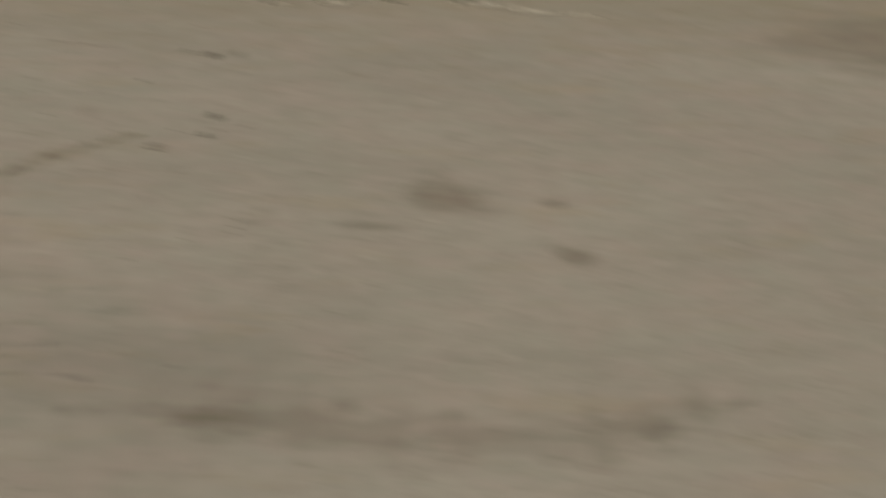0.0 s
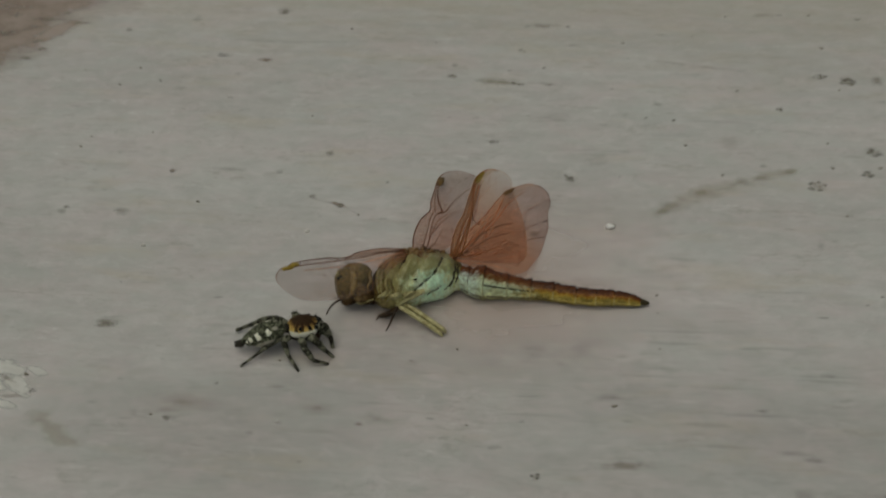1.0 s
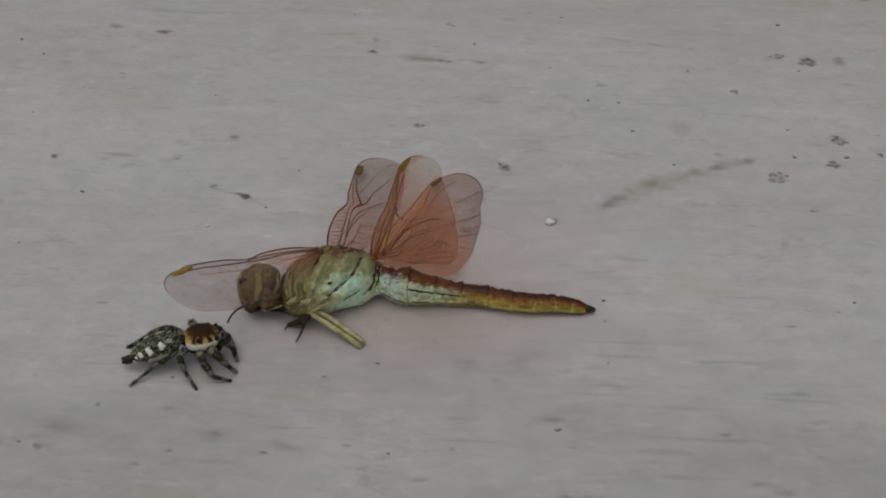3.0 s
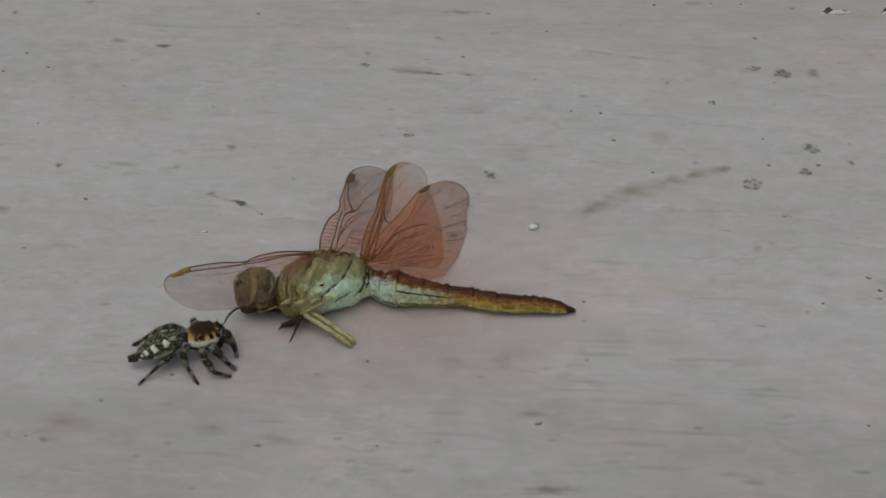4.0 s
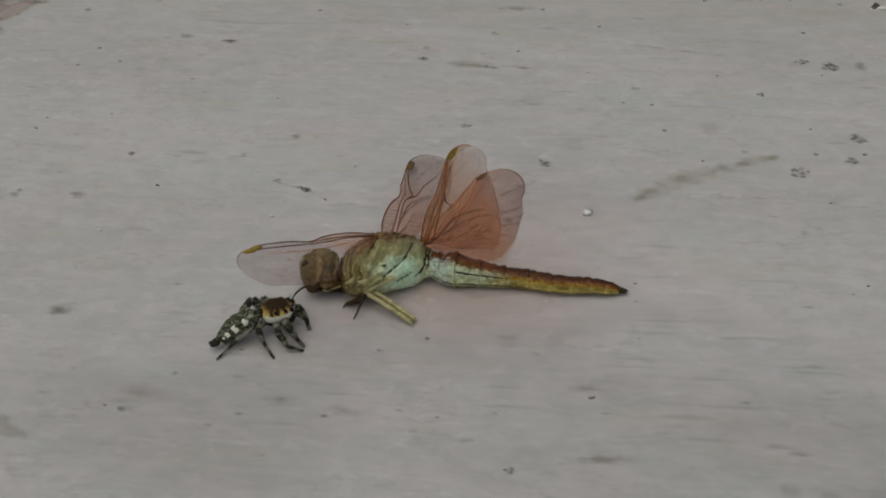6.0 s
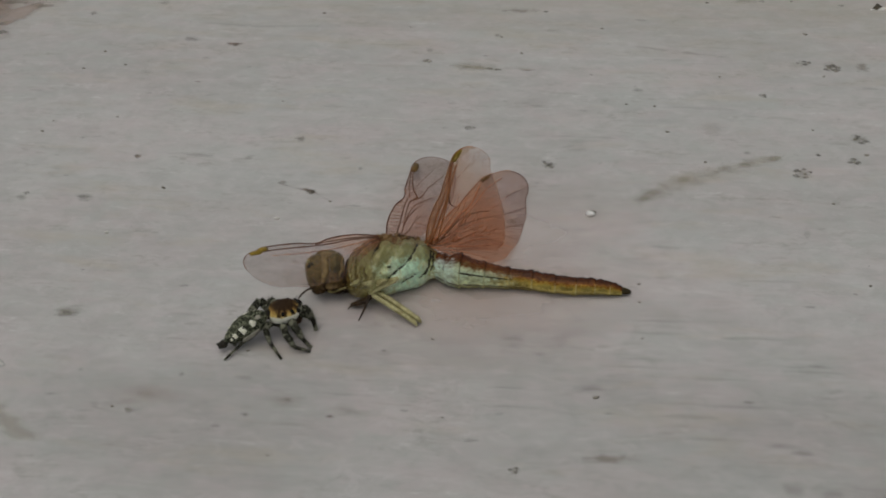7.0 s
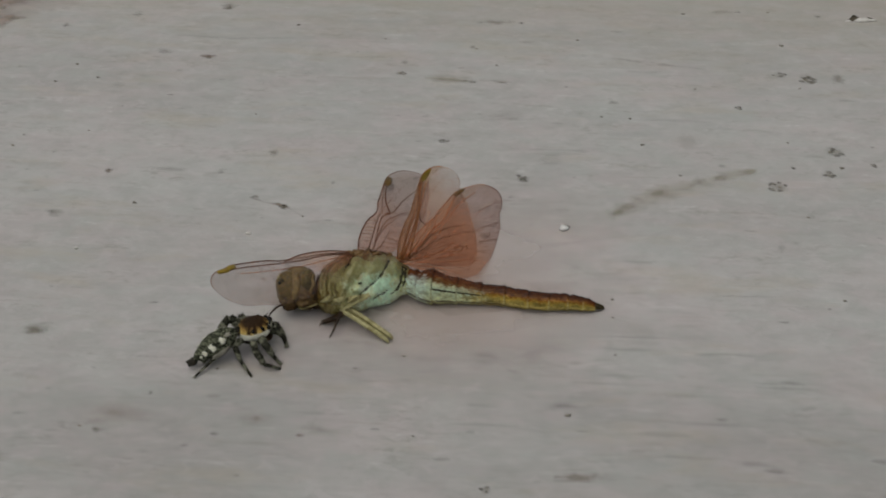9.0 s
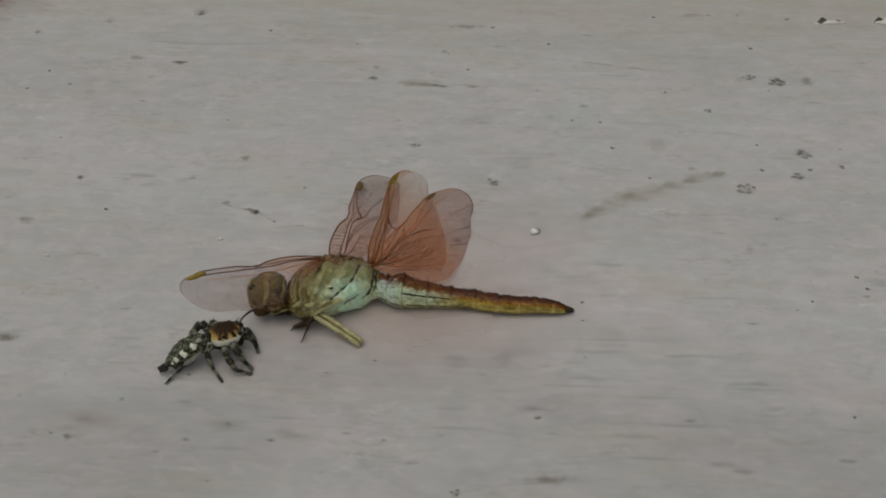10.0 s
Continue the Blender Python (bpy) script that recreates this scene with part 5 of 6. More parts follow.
def dragonfly_head():
    f = Vector((-1, 0, 0))
    mid = Vector((-27.35, -15.95, 2.6)) - BASE

    def at(ahead, up, out):
        return mid + f * ahead + DORSAL * up + FLANK * out

    r = random.Random(44)
    bm = bmesh.new()
    blob(bm, at(-0.15, -0.05, 0.0), (f * 1.75, DORSAL * 2.1, FLANK * 1.75), 30, 20, 1.0, 0.12)
    head = part("head", bm, M["face"], FLY, "olive-brown head with large eyes")
    # a tall lobe in front, a smaller one behind it, and the far eye beyond
    for ahead, up, out, a, b, c, power in ((0.85, -0.1, 0.45, 1.25, 1.8, 1.4, 0.86), (-1.15, 0.8, 0.5, 0.82, 1.2, 1.3, 0.92), (0.1, 0.35, -0.9, 1.8, 1.85, 1.4, 0.9)):
        bm = bmesh.new()
        blob(bm, at(ahead, up, out), (f * a, DORSAL * b, FLANK * c), 36, 24, power, 0.12)
        part("eye", bm, M["eye"], head, "large olive-brown compound eye")
    # the tan bridge between the lobes, and the rim behind them
    for base, tip, wide in (((-0.30, 1.55, 1.0), (-0.2, -1.3, 1.75), 0.34), ((-1.95, 1.5, 0.9), (-1.9, -0.6, 1.5), 0.20)):
        bm = bmesh.new()
        p, q = Vector(base), Vector(tip)
        line = [p.lerp(q, k / 10) + Vector((0.12 * math.sin(k * 0.9), 0, 0.30 * math.sin(math.pi * k / 10))) for k in range(11)]
        tube(bm, [at(*v) for v in line], [wide * (0.45 + 0.6 * math.sin(math.pi * (k + 0.5) / 11)) for k in range(11)], 10)
        part("head_ridge", bm, M["ridge"], head, "tan ridge between the eye lobes")
    bm = bmesh.new()
    blob(bm, at(-1.15, -1.15, 0.3), (f * 1.2, DORSAL * 0.95, FLANK * 1.35), 26, 18, 0.9, 0.4)
    hairs(bm, [(v.co.copy(), v.co - mid) for v in r.sample(list(bm.verts), 110)], 0.26, 0.018, f * -0.2, r)
    part("cheek", bm, M["cheek"], head, "wrinkled brown cheek")
    bm = bmesh.new()
    blob(bm, at(0.6, -1.35, 0.75), (f * 1.05, DORSAL * 0.75, FLANK * 0.95), 26, 18, 0.9, 0.3)
    hairs(bm, [(v.co.copy(), v.co - mid) for v in r.sample(list(bm.verts), 110)], 0.22, 0.018, f * 0.2, r)
    part("frons", bm, M["cheek"], head, "dull brown swollen forehead")
    # a pale knob with a dark pit at the front edge
    bm = bmesh.new()
    blob(bm, at(1.62, 0.62, 1.28), (f * 0.36, DORSAL * 0.62, FLANK * 0.4), 14, 10, 1.0, 0.4)
    part("brow", bm, M["ridge"], head, "tan brow")
    for ahead, up, out, size in ((1.64, 0.88, 1.68, 0.21), (1.56, 0.40, 1.72, 0.20), (1.22, 0.66, 1.78, 0.16)):
        bm = bmesh.new()
        blob(bm, at(ahead, up, out), (f * size, DORSAL * size, FLANK * size * 0.8), 10, 8)
        part("ocellus", bm, M["straw"] if up > 0.8 else M["suture"], head, "small simple eye")
    bm = bmesh.new()
    blob(bm, at(0.55, -2.05, 0.5), (f * 0.8, DORSAL * 0.5, FLANK * 0.8), 18, 12, 0.9, 0.35)
    part("mouthparts", bm, M["mouth"], head, "dark brown mouthparts")
    bm = bmesh.new()
    blob(bm, at(-1.1, -2.0, 0.2), (f * 1.0, DORSAL * 0.35, FLANK * 0.8), 18, 12, 0.9, 0.4)
    part("chin", bm, M["mouth"], head, "dark brown chin")
    bm = bmesh.new()
    tube(bm, bend([at(-0.5, -2.12, 0.95), at(-1.05, -2.22, 1.05), at(-1.7, -1.95, 1.1), at(-2.5, -1.6, 1.2)], 4), [0.05, 0.10, 0.12, 0.11, 0.12, 0.13, 0.11, 0.12, 0.12, 0.10, 0.09, 0.10, 0.08], 8)
    part("jaw", bm, M["pleat"], head, "pale folded jaw")
    bm = bmesh.new()
    tube(bm, bend([at(2.0, 0.5, 0.6), at(2.3, 0.55, 0.8), at(2.4, 0.8, 0.9)], 4), [0.04, 0.035, 0.03, 0.03, 0.025, 0.025, 0.02, 0.015, 0.01], 6)
    part("antenna", bm, M["blackleg"], head)


def limb(name, pts, radii, material, parent, label="", spines=0, seed=3):
    line = bend([Vector(p) - BASE for p in pts], 6)
    rr = [float(np.interp(k / (len(line) - 1), np.linspace(0, 1, len(radii)), radii)) for k in range(len(line))]
    bm = bmesh.new()
    tube(bm, line, rr, 8)
    r = random.Random(seed)
    spots = []
    for _ in range(spines):
        k = r.randrange(1, len(line))
        spots.append((line[k], Vector((r.uniform(-1, 1), r.uniform(-1, 1), r.uniform(-1, 1)))))
    hairs(bm, spots, 0.55, 0.025, rnd=r)
    return part(name, bm, material, parent, label)


def dragonfly_legs():
    # two straw-coloured legs folded side by side, thigh and shin
    for k, (dx, dy, dz) in enumerate(((0.05, 0.1, 0.0), (0.42, 0.56, 0.12))):
        d = Vector((dx, dy, dz))
        leg = limb("leg", [Vector((-19.6, -17.35, 3.1)) + d * 0.6, Vector((-20.9, -18.1, 2.75)) + d, Vector((-22.35, -18.6, 2.0)) + d], [0.24, 0.31, 0.26], M["straw"], FLY, "folded straw-yellow leg", 0, 5 + k)
        limb("shin", [Vector((-22.35, -18.4, 1.9)) + d, Vector((-20.0, -19.5, 1.35)) + d, Vector((-17.1, -20.95, 0.55)) + d * 0.9], [0.25, 0.28, 0.25], M["straw"], leg, "", 0, 8 + k)
        limb("foot", [Vector((-17.1, -20.95, 0.55)) + d * 0.9, Vector((-16.9, -21.1, 0.25)) + d * 0.9], [0.22, 0.12], M["straw"], leg, "", 0, 18 + k)
    # short dark legs bent under the chest
    limb("leg", [(-24.3, -18.7, 0.35), (-23.5, -18.6, 0.6), (-22.7, -18.5, 1.0), (-22.0, -18.2, 1.7)], [0.18, 0.30, 0.34, 0.25], M["mouth"], FLY, "short brown folded leg", 12, 35)
    leg = limb("leg", [(-22.0, -17.6, 2.0), (-22.3, -19.3, 1.7), (-22.7, -20.1, 0.8), (-23.1, -20.8, 0.12)], [0.22, 0.16, 0.11, 0.05], M["blackleg"], FLY, "thin blackish leg", 0, 31)
    limb("shin", [(-22.3, -19.3, 1.7), (-23.2, -19.4, 1.4), (-24.2, -19.3, 0.7), (-24.5, -19.2, 0.12)], [0.16, 0.12, 0.09, 0.04], M["blackleg"], leg, "", 0, 32)
    # a dark foreleg stretched to the spider
    limb("foreleg", [(-26.9, -17.0, 1.2), (-27.7, -17.55, 1.55), (-28.7, -18.3, 1.9), (-29.35, -19.5, 2.0), (-29.5, -21.0, 2.2)], [0.16, 0.15, 0.12, 0.11, 0.07], M["blackleg"], FLY, "thin dark foreleg stretched to the spider", 0, 34)


# main veins by wing outline: places along the span and across it, thickness at both ends, darker or not
FAN = [
    ([(0.0, 0.24), (0.13, 0.165), (0.32, 0.16), (0.41, 0.205), (0.51, 0.30), (0.56, 0.42)], 0.13, 0.06, True),
    ([(0.0, 0.16), (0.2, 0.125), (0.40, 0.12), (0.53, 0.14), (0.74, 0.075), (0.8, 0.05)], 0.11, 0.06, False),
    ([(0.36, 0.15), (0.43, 0.18), (0.57, 0.19), (0.76, 0.21), (0.92, 0.30)], 0.07, 0.04, False),
    ([(0.0, 0.30), (0.15, 0.26), (0.32, 0.275), (0.45, 0.37), (0.53, 0.54), (0.60, 0.72)], 0.12, 0.05, True),
    ([(0.22, 0.26), (0.36, 0.33), (0.48, 0.50), (0.52, 0.66)], 0.06, 0.03, False),
    ([(0.0, 0.34), (0.16, 0.35), (0.285, 0.425), (0.366, 0.57), (0.40, 0.77), (0.42, 0.99)], 0.11, 0.04, True),
    ([(0.06, 0.36), (0.18, 0.44), (0.27, 0.58), (0.34, 0.82)], 0.07, 0.03, False),
    ([(0.0, 0.40), (0.126, 0.46), (0.204, 0.62), (0.30, 0.80), (0.33, 0.99)], 0.10, 0.04, False),
    ([(0.04, 0.44), (0.10, 0.52), (0.16, 0.66), (0.21, 0.84)], 0.06, 0.03, True),
    ([(0.0, 0.45), (0.08, 0.585), (0.13, 0.76), (0.16, 0.99)], 0.09, 0.04, False),
    ([(0.0, 0.50), (0.03, 0.66), (0.06, 0.82)], 0.06, 0.03, False),
    ([(0.45, 0.36), (0.58, 0.42), (0.72, 0.55), (0.84, 0.74)], 0.05, 0.025, False),
]
VEINS = {
    "broad": FAN,
    "hind": [
        ([(0.0, 0.08), (0.34, 0.075), (0.5, 0.055), (0.8, 0.03)], 0.10, 0.06, False),
        ([(0.0, 0.13), (0.34, 0.135), (0.5, 0.105), (0.81, 0.05), (0.86, 0.03)], 0.11, 0.07, False),
        ([(0.04, 0.17), (0.38, 0.16), (0.52, 0.125), (0.73, 0.135), (0.82, 0.16)], 0.09, 0.05, False),
        ([(0.52, 0.125), (0.47, 0.165), (0.44, 0.21), (0.42, 0.30)], 0.08, 0.05, True),
        ([(0.0, 0.19), (0.2, 0.22), (0.36, 0.30), (0.52, 0.42), (0.62, 0.62)], 0.08, 0.03, False),
        ([(0.0, 0.22), (0.14, 0.30), (0.26, 0.45), (0.34, 0.62), (0.40, 0.80)], 0.08, 0.03, True),
        ([(0.0, 0.26), (0.08, 0.38), (0.15, 0.55), (0.19, 0.74)], 0.07, 0.03, False),
        ([(0.62, 0.13), (0.74, 0.28), (0.86, 0.50)], 0.03, 0.015, False),
    ],
    "fore": [
        ([(0.0, 0.24), (0.08, 0.29), (0.26, 0.24), (0.42, 0.15), (0.48, 0.08), (0.5, 0.0)], 0.11, 0.08, True),
        ([(0.0, 0.34), (0.09, 0.42), (0.26, 0.31), (0.42, 0.22), (0.48, 0.20), (0.50, 0.25)], 0.11, 0.09, False),
        ([(0.50, 0.25), (0.64, 0.137), (0.80, 0.06), (0.88, 0.05)], 0.10, 0.06, False),
        ([(0.49, 0.10), (0.64, 0.065), (0.80, 0.02)], 0.07, 0.05, True),
        ([(0.47, 0.21), (0.51, 0.32), (0.62, 0.46), (0.66, 0.53), (0.80, 0.78)], 0.11, 0.04, False),
        ([(0.16, 0.38), (0.30, 0.34), (0.415, 0.35), (0.50, 0.55), (0.535, 0.73), (0.56, 0.95)], 0.09, 0.04, False),
        ([(0.22, 0.36), (0.36, 0.40), (0.46, 0.54), (0.50, 0.74)], 0.06, 0.03, False),
        ([(0.04, 0.50), (0.12, 0.56), (0.215, 0.54), (0.30, 0.52)], 0.08, 0.05, True),
        ([(0.215, 0.54), (0.205, 0.66), (0.19, 0.84)], 0.06, 0.05, True),
        ([(0.17, 0.59), (0.165, 0.72), (0.16, 0.88)], 0.05, 0.04, True),
        ([(0.12, 0.62), (0.12, 0.74), (0.12, 0.90)], 0.05, 0.04, True),
        ([(0.27, 0.54), (0.28, 0.68), (0.27, 0.90)], 0.04, 0.03, False),
        ([(0.60, 0.20), (0.74, 0.34), (0.88, 0.56)], 0.03, 0.02, False),
    ],
    "slim": [
        ([(0.0, 0.16), (0.15, 0.15), (0.3, 0.115), (0.44, 0.055), (0.5, 0.005)], 0.06, 0.05, True),
        ([(0.0, 0.30), (0.2, 0.199), (0.4, 0.145), (0.6, 0.10), (0.8, 0.095), (0.9, 0.09)], 0.075, 0.05, True),
        ([(0.06, 0.36), (0.22, 0.42), (0.4, 0.30), (0.6, 0.24), (0.8, 0.22)], 0.16, 0.10, False),
        ([(0.12, 0.50), (0.25, 0.62), (0.45, 0.52), (0.62, 0.60), (0.80, 0.80)], 0.05, 0.02, False),
        ([(0.05, 0.60), (0.18, 0.80), (0.34, 0.86), (0.48, 0.97)], 0.05, 0.02, False),
    ],
}


def wing(label, root, tip, chord, shape, skin_mat, vein_mat, stigma_mat, wide, bow=0.06, sag=0.6, net=1.0, thin=1.0, seed=1, swings=False):
    """A veined wing: root and tip of its front edge, the way of its chord, fore or hind outline."""
    root, tip, chord = Vector(root) - BASE, Vector(tip) - BASE, Vector(chord)
    span = tip - root
    length = span.length
    axis = span.normalized()
    chord = chord.normalized()
    lift = axis.cross(chord).normalized()
    r = random.Random(seed)

    turn = {"fore": 0.85, "slim": 0.85, "hind": 0.85, "broad": 0.78}[shape]

    def edges(s):
        """How far the front edge and the hind margin lie behind the line from root to tip."""
        u = min(s, turn)
        if shape == "hind":
            w = np.interp(u, [0, 0.03, 0.10, 0.22, 0.38, 0.55, 0.72, 0.85, 1], [0.75, 1.24, 1.42, 1.38, 1.26, 1.07, 0.86, 0.66, 0.60])
        elif shape == "broad":
            w = np.interp(u, [0, 0.03, 0.10, 0.20, 0.40, 0.65, 0.78, 1], [0.30, 0.64, 0.92, 1.06, 1.07, 0.96, 0.81, 0.76])
        elif shape == "slim":
            w = np.interp(u, [0, 0.06, 0.18, 0.32, 0.5, 0.7, 0.86, 1.0], [0.16, 0.24, 0.36, 0.62, 0.92, 0.98, 0.90, 0.86])
        else:
            w = np.interp(u, [0, 0.06, 0.18, 0.32, 0.5, 0.7, 0.86, 1.0], [0.34, 0.55, 0.78, 0.92, 1.0, 0.98, 0.90, 0.86])
        w = float(w) * wide
        f = -wide * bow * math.sin(math.pi * s / 0.5) if s < 0.5 else 0.0
        if shape == "slim" and s > 0.5:
            f -= wide * 0.055 * math.sin(math.pi * (s - 0.5) / 0.5)
        f += wide * {"fore": 0.07, "slim": 0.04}.get(shape, 0.012) * math.exp(-(((s - 0.5) / 0.045) ** 2))
        if s > turn:
            q = (s - turn) / (1 - turn)
            k, c = math.sqrt(max(0.0, 1 - q * q)), 0.42 * w
            return c * (1 - k), c + (w - c) * k
        return f, w

    def place(s, v):
        """s along the span, v from the front edge (0) to the hind margin (1)."""
        f, b = edges(s)
        d = f + v * (b - f)
        ripple = 0.10 * math.sin(v * 19) * (1 - s) + 0.25 * noise.noise(Vector((s * 3, v * 2, seed)))
        p = root + axis * (s * length) + chord * d + lift * (sag * math.sin(math.pi * s) * 0.3 * (1 - v) + ripple * 0.5)
        p.z = max(p.z, 0.18)
        return p

    bm = bmesh.new()
    far, ahead = lay(bm, "root"), lay(bm, "front")
    ns, nv = 44, 12
    grid = []
    for i in range(ns + 1):
        s = 1 - (1 - i / ns) ** 2
        row = []
        for j in range(nv + 1):
            p = place(s, j / nv)
            w = bm.verts.new(p)
            f, b = edges(s)
            w[far] = s * length + {"hind": 1.5, "broad": 1.1}.get(shape, 2.4) * (f + (b - f) * j / nv)
            w[ahead] = (b - f) * j / nv / wide
            row.append(w)
        grid.append(row)
    for i in range(ns):
        for j in range(nv):
            bm.faces.new((grid[i][j], grid[i + 1][j], grid[i + 1][j + 1], grid[i][j + 1]))
    bmesh.ops.remove_doubles(bm, verts=bm.verts, dist=0.002)
    body = part("wing", bm, skin_mat, FLY, label, tuple(root) if swings else None)

    def vein(name, line, r0, r1, mat=None):
        bm = bmesh.new()
        pts = [place(max(0, min(1, s)), max(0, min(1, v))) for s, v in line]
        pts = bend(pts, 4)
        tube(bm, pts, [(r0 + (r1 - r0) * k / (len(pts) - 1)) * (1 if line[1][1] < 0.2 else thin) for k in range(len(pts))], 5)
        part(name, bm, mat or vein_mat, body)

    orange = shape in ("hind", "broad")
    vein("front_vein", [(1 - (1 - s / 22) ** 2, 0.0) for s in range(23)], {"fore": 0.10, "slim": 0.075}.get(shape, 0.085), 0.04, M["vein_amber"] if orange else M["vein_dark"])
    vein("margin_vein", [(1 - (s / 26) ** 2, 1.0) for s in range(26)], {"broad": 0.12, "hind": 0.022}.get(shape, 0.04), 0.03, M["vein_amber"] if shape == "hind" else M["vein_dark"])
    for line, r0, r1, dark in VEINS[shape]:
        vein("vein", line, r0, r1, M["vein_brown"] if dark else None)

    # cross veins: a ladder along the front and a net behind
    bm = bmesh.new()

    def cross(s0, v0, s1, v1, rad):
        a, b = place(min(1, s0), min(1, v0)), place(min(1, s1), min(1, v1))
        tube(bm, [a, (a + b) / 2 + lift * 0.02, b], rad * thin, 4)

    inner = {"fore": ([0.04, 0.26, 0.42, 0.49], [0.29, 0.24, 0.15, 0.05])}.get(shape, ([0.04, 0.3, 0.49], [0.085, 0.075, 0.03]))
    outer = {"fore": ([0.5, 0.64, 0.80, 0.9], [0.24, 0.137, 0.06, 0.05])}.get(shape, ([0.5, 0.7, 0.9], [0.12, 0.10, 0.08]))
    for k in range(12):
        s = 0.05 + 0.42 * k / 11
        cross(s, 0.0, s + 0.004, float(np.interp(s, *inner)), {"fore": 0.045, "slim": 0.10}.get(shape, 0.026))
    for k in range(9):
        s = 0.52 + 0.28 * k / 8
        cross(s, 0.0, s + 0.004, float(np.interp(s, *outer)), 0.026)
        cross(s + 0.01, 0.13, s + 0.02, 0.26, 0.018)
    for k in range(int(70 * net)):
        s, v = r.uniform(0.10, 0.93), r.uniform(0.24, 0.93)
        if r.random() < 0.5:
            cross(s, v, s + r.uniform(-0.01, 0.012), v + r.uniform(0.04, 0.08), 0.015)
        else:
            cross(s, v, s + r.uniform(0.03, 0.06), v + r.uniform(0.0, 0.03), 0.015)
    # fine rays that reach the hind margin
    for k in range(int(26 * net)):
        s = 0.2 + 0.74 * (k + 0.5 * r.random()) / (26 * net)
        cross(s - 0.09 * (1 - s), 0.74 + 0.14 * r.random(), s, 0.995, r.uniform(0.015, 0.035) if shape == "broad" else r.uniform(0.010, 0.026))
    if orange:
        # broken creases that fan out from the root
        for k in range(60):
            v, s = r.uniform(0.14, 0.9), r.uniform(0.10, 0.5)
            q = 1 + r.uniform(0.15, 0.4)
            cross(s * (0.35 + 0.65 * (1 - v)), 0.16 + 0.84 * v * min(1, s * 2.2), s * q * (0.35 + 0.65 * (1 - v)), 0.16 + 0.84 * v * min(1, s * q * 2.2), r.uniform(0.025, 0.06))
    if shape == "broad":
        for s, v in ((0.71, 0.66), (0.565, 0.76), (0.90, 0.60), (0.80, 0.70), (0.62, 0.80)):
            cross(s - 0.115 * (1 - v) / 0.34, v, s, 0.995, 0.075 if s in (0.71, 0.565) else 0.045)
    tagged(part("vein_net", bm, M["vein_brown"] if shape == "broad" else vein_mat, body), kind="stuff")

    bm = bmesh.new()
    rows = []
    for k in range(7):
        s = (0.84 + 0.115 * k / 6) if shape == "hind" else (0.80 + (0.12 if shape == "slim" else 0.10) * k / 6)
        t = {"slim": 0.075, "broad": 0.06}.get(shape, 0.12) * math.sin(math.pi * (0.12 + 0.76 * k / 6)) ** 0.5
        a, b = place(s, 0.0), place(s, 0.02 + 1.15 * t)
        rows.append([a + lift * 0.05, b + lift * 0.05, b - lift * 0.05, a - lift * 0.05])
    loft(bm, rows)
    part("stigma", bm, stigma_mat, body, "ochre wing spot")
    return body, root


def dragonfly_wings():
    wing("clear far forewing with brown veins lying on the board", (-21.2, -12.6, 4.6), (-21.6, 9.2, 0.35), (1, -0.05, 0.0), "fore", M["skin_fore"], M["vein_brown"], M["stigma_dark"], 5.8, 0.12, 0.5, 1.0, 0.7, 2)
    wing("broad orange far hindwing with a clear margin", (-17.3, -12.2, 4.2), (-12.2, 8.1, 0.3), (0.95, -0.25, -0.3), "broad", M["skin_flat"], M["vein_red"], M["stigma_dark"], 7.6, 0.02, 0.5, 1.2, 0.42, 3)
    raised = wing("orange near hindwing standing up, clear at its tip", (-17.0, -12.8, 4.7), (-12.0, -23.6, 25.4), (0.95, 0.1, -0.2), "hind", M["skin_raised"], M["vein_red"], M["stigma"], 5.6, 0.06, 0.6, 1.0, 0.55, 4, True)
    wing("clear near forewing with orange veins held over the head", (-21.7, -13.3, 5.7), (-31.6, -31.8, 17.46), (0.70, -0.62, -0.43), "slim", M["skin_clear"], M["vein_red"], M["stigma"], 5.1, 0.10, 0.5, 0.7, 0.26, 5)
    return raised


dragonfly_body()
dragonfly_head()
dragonfly_legs()
RAISED_WING, WING_ROOT = dragonfly_wings()
tagged(FLY, "dead dragonfly with orange wings and pale green chest on the board", "dragonfly")


# ---- the jumping spider ----
SPIDER = thing("jumping_spider", -30.6, -23.0)
WAIST = (-1.6, -0.75, 2.65)


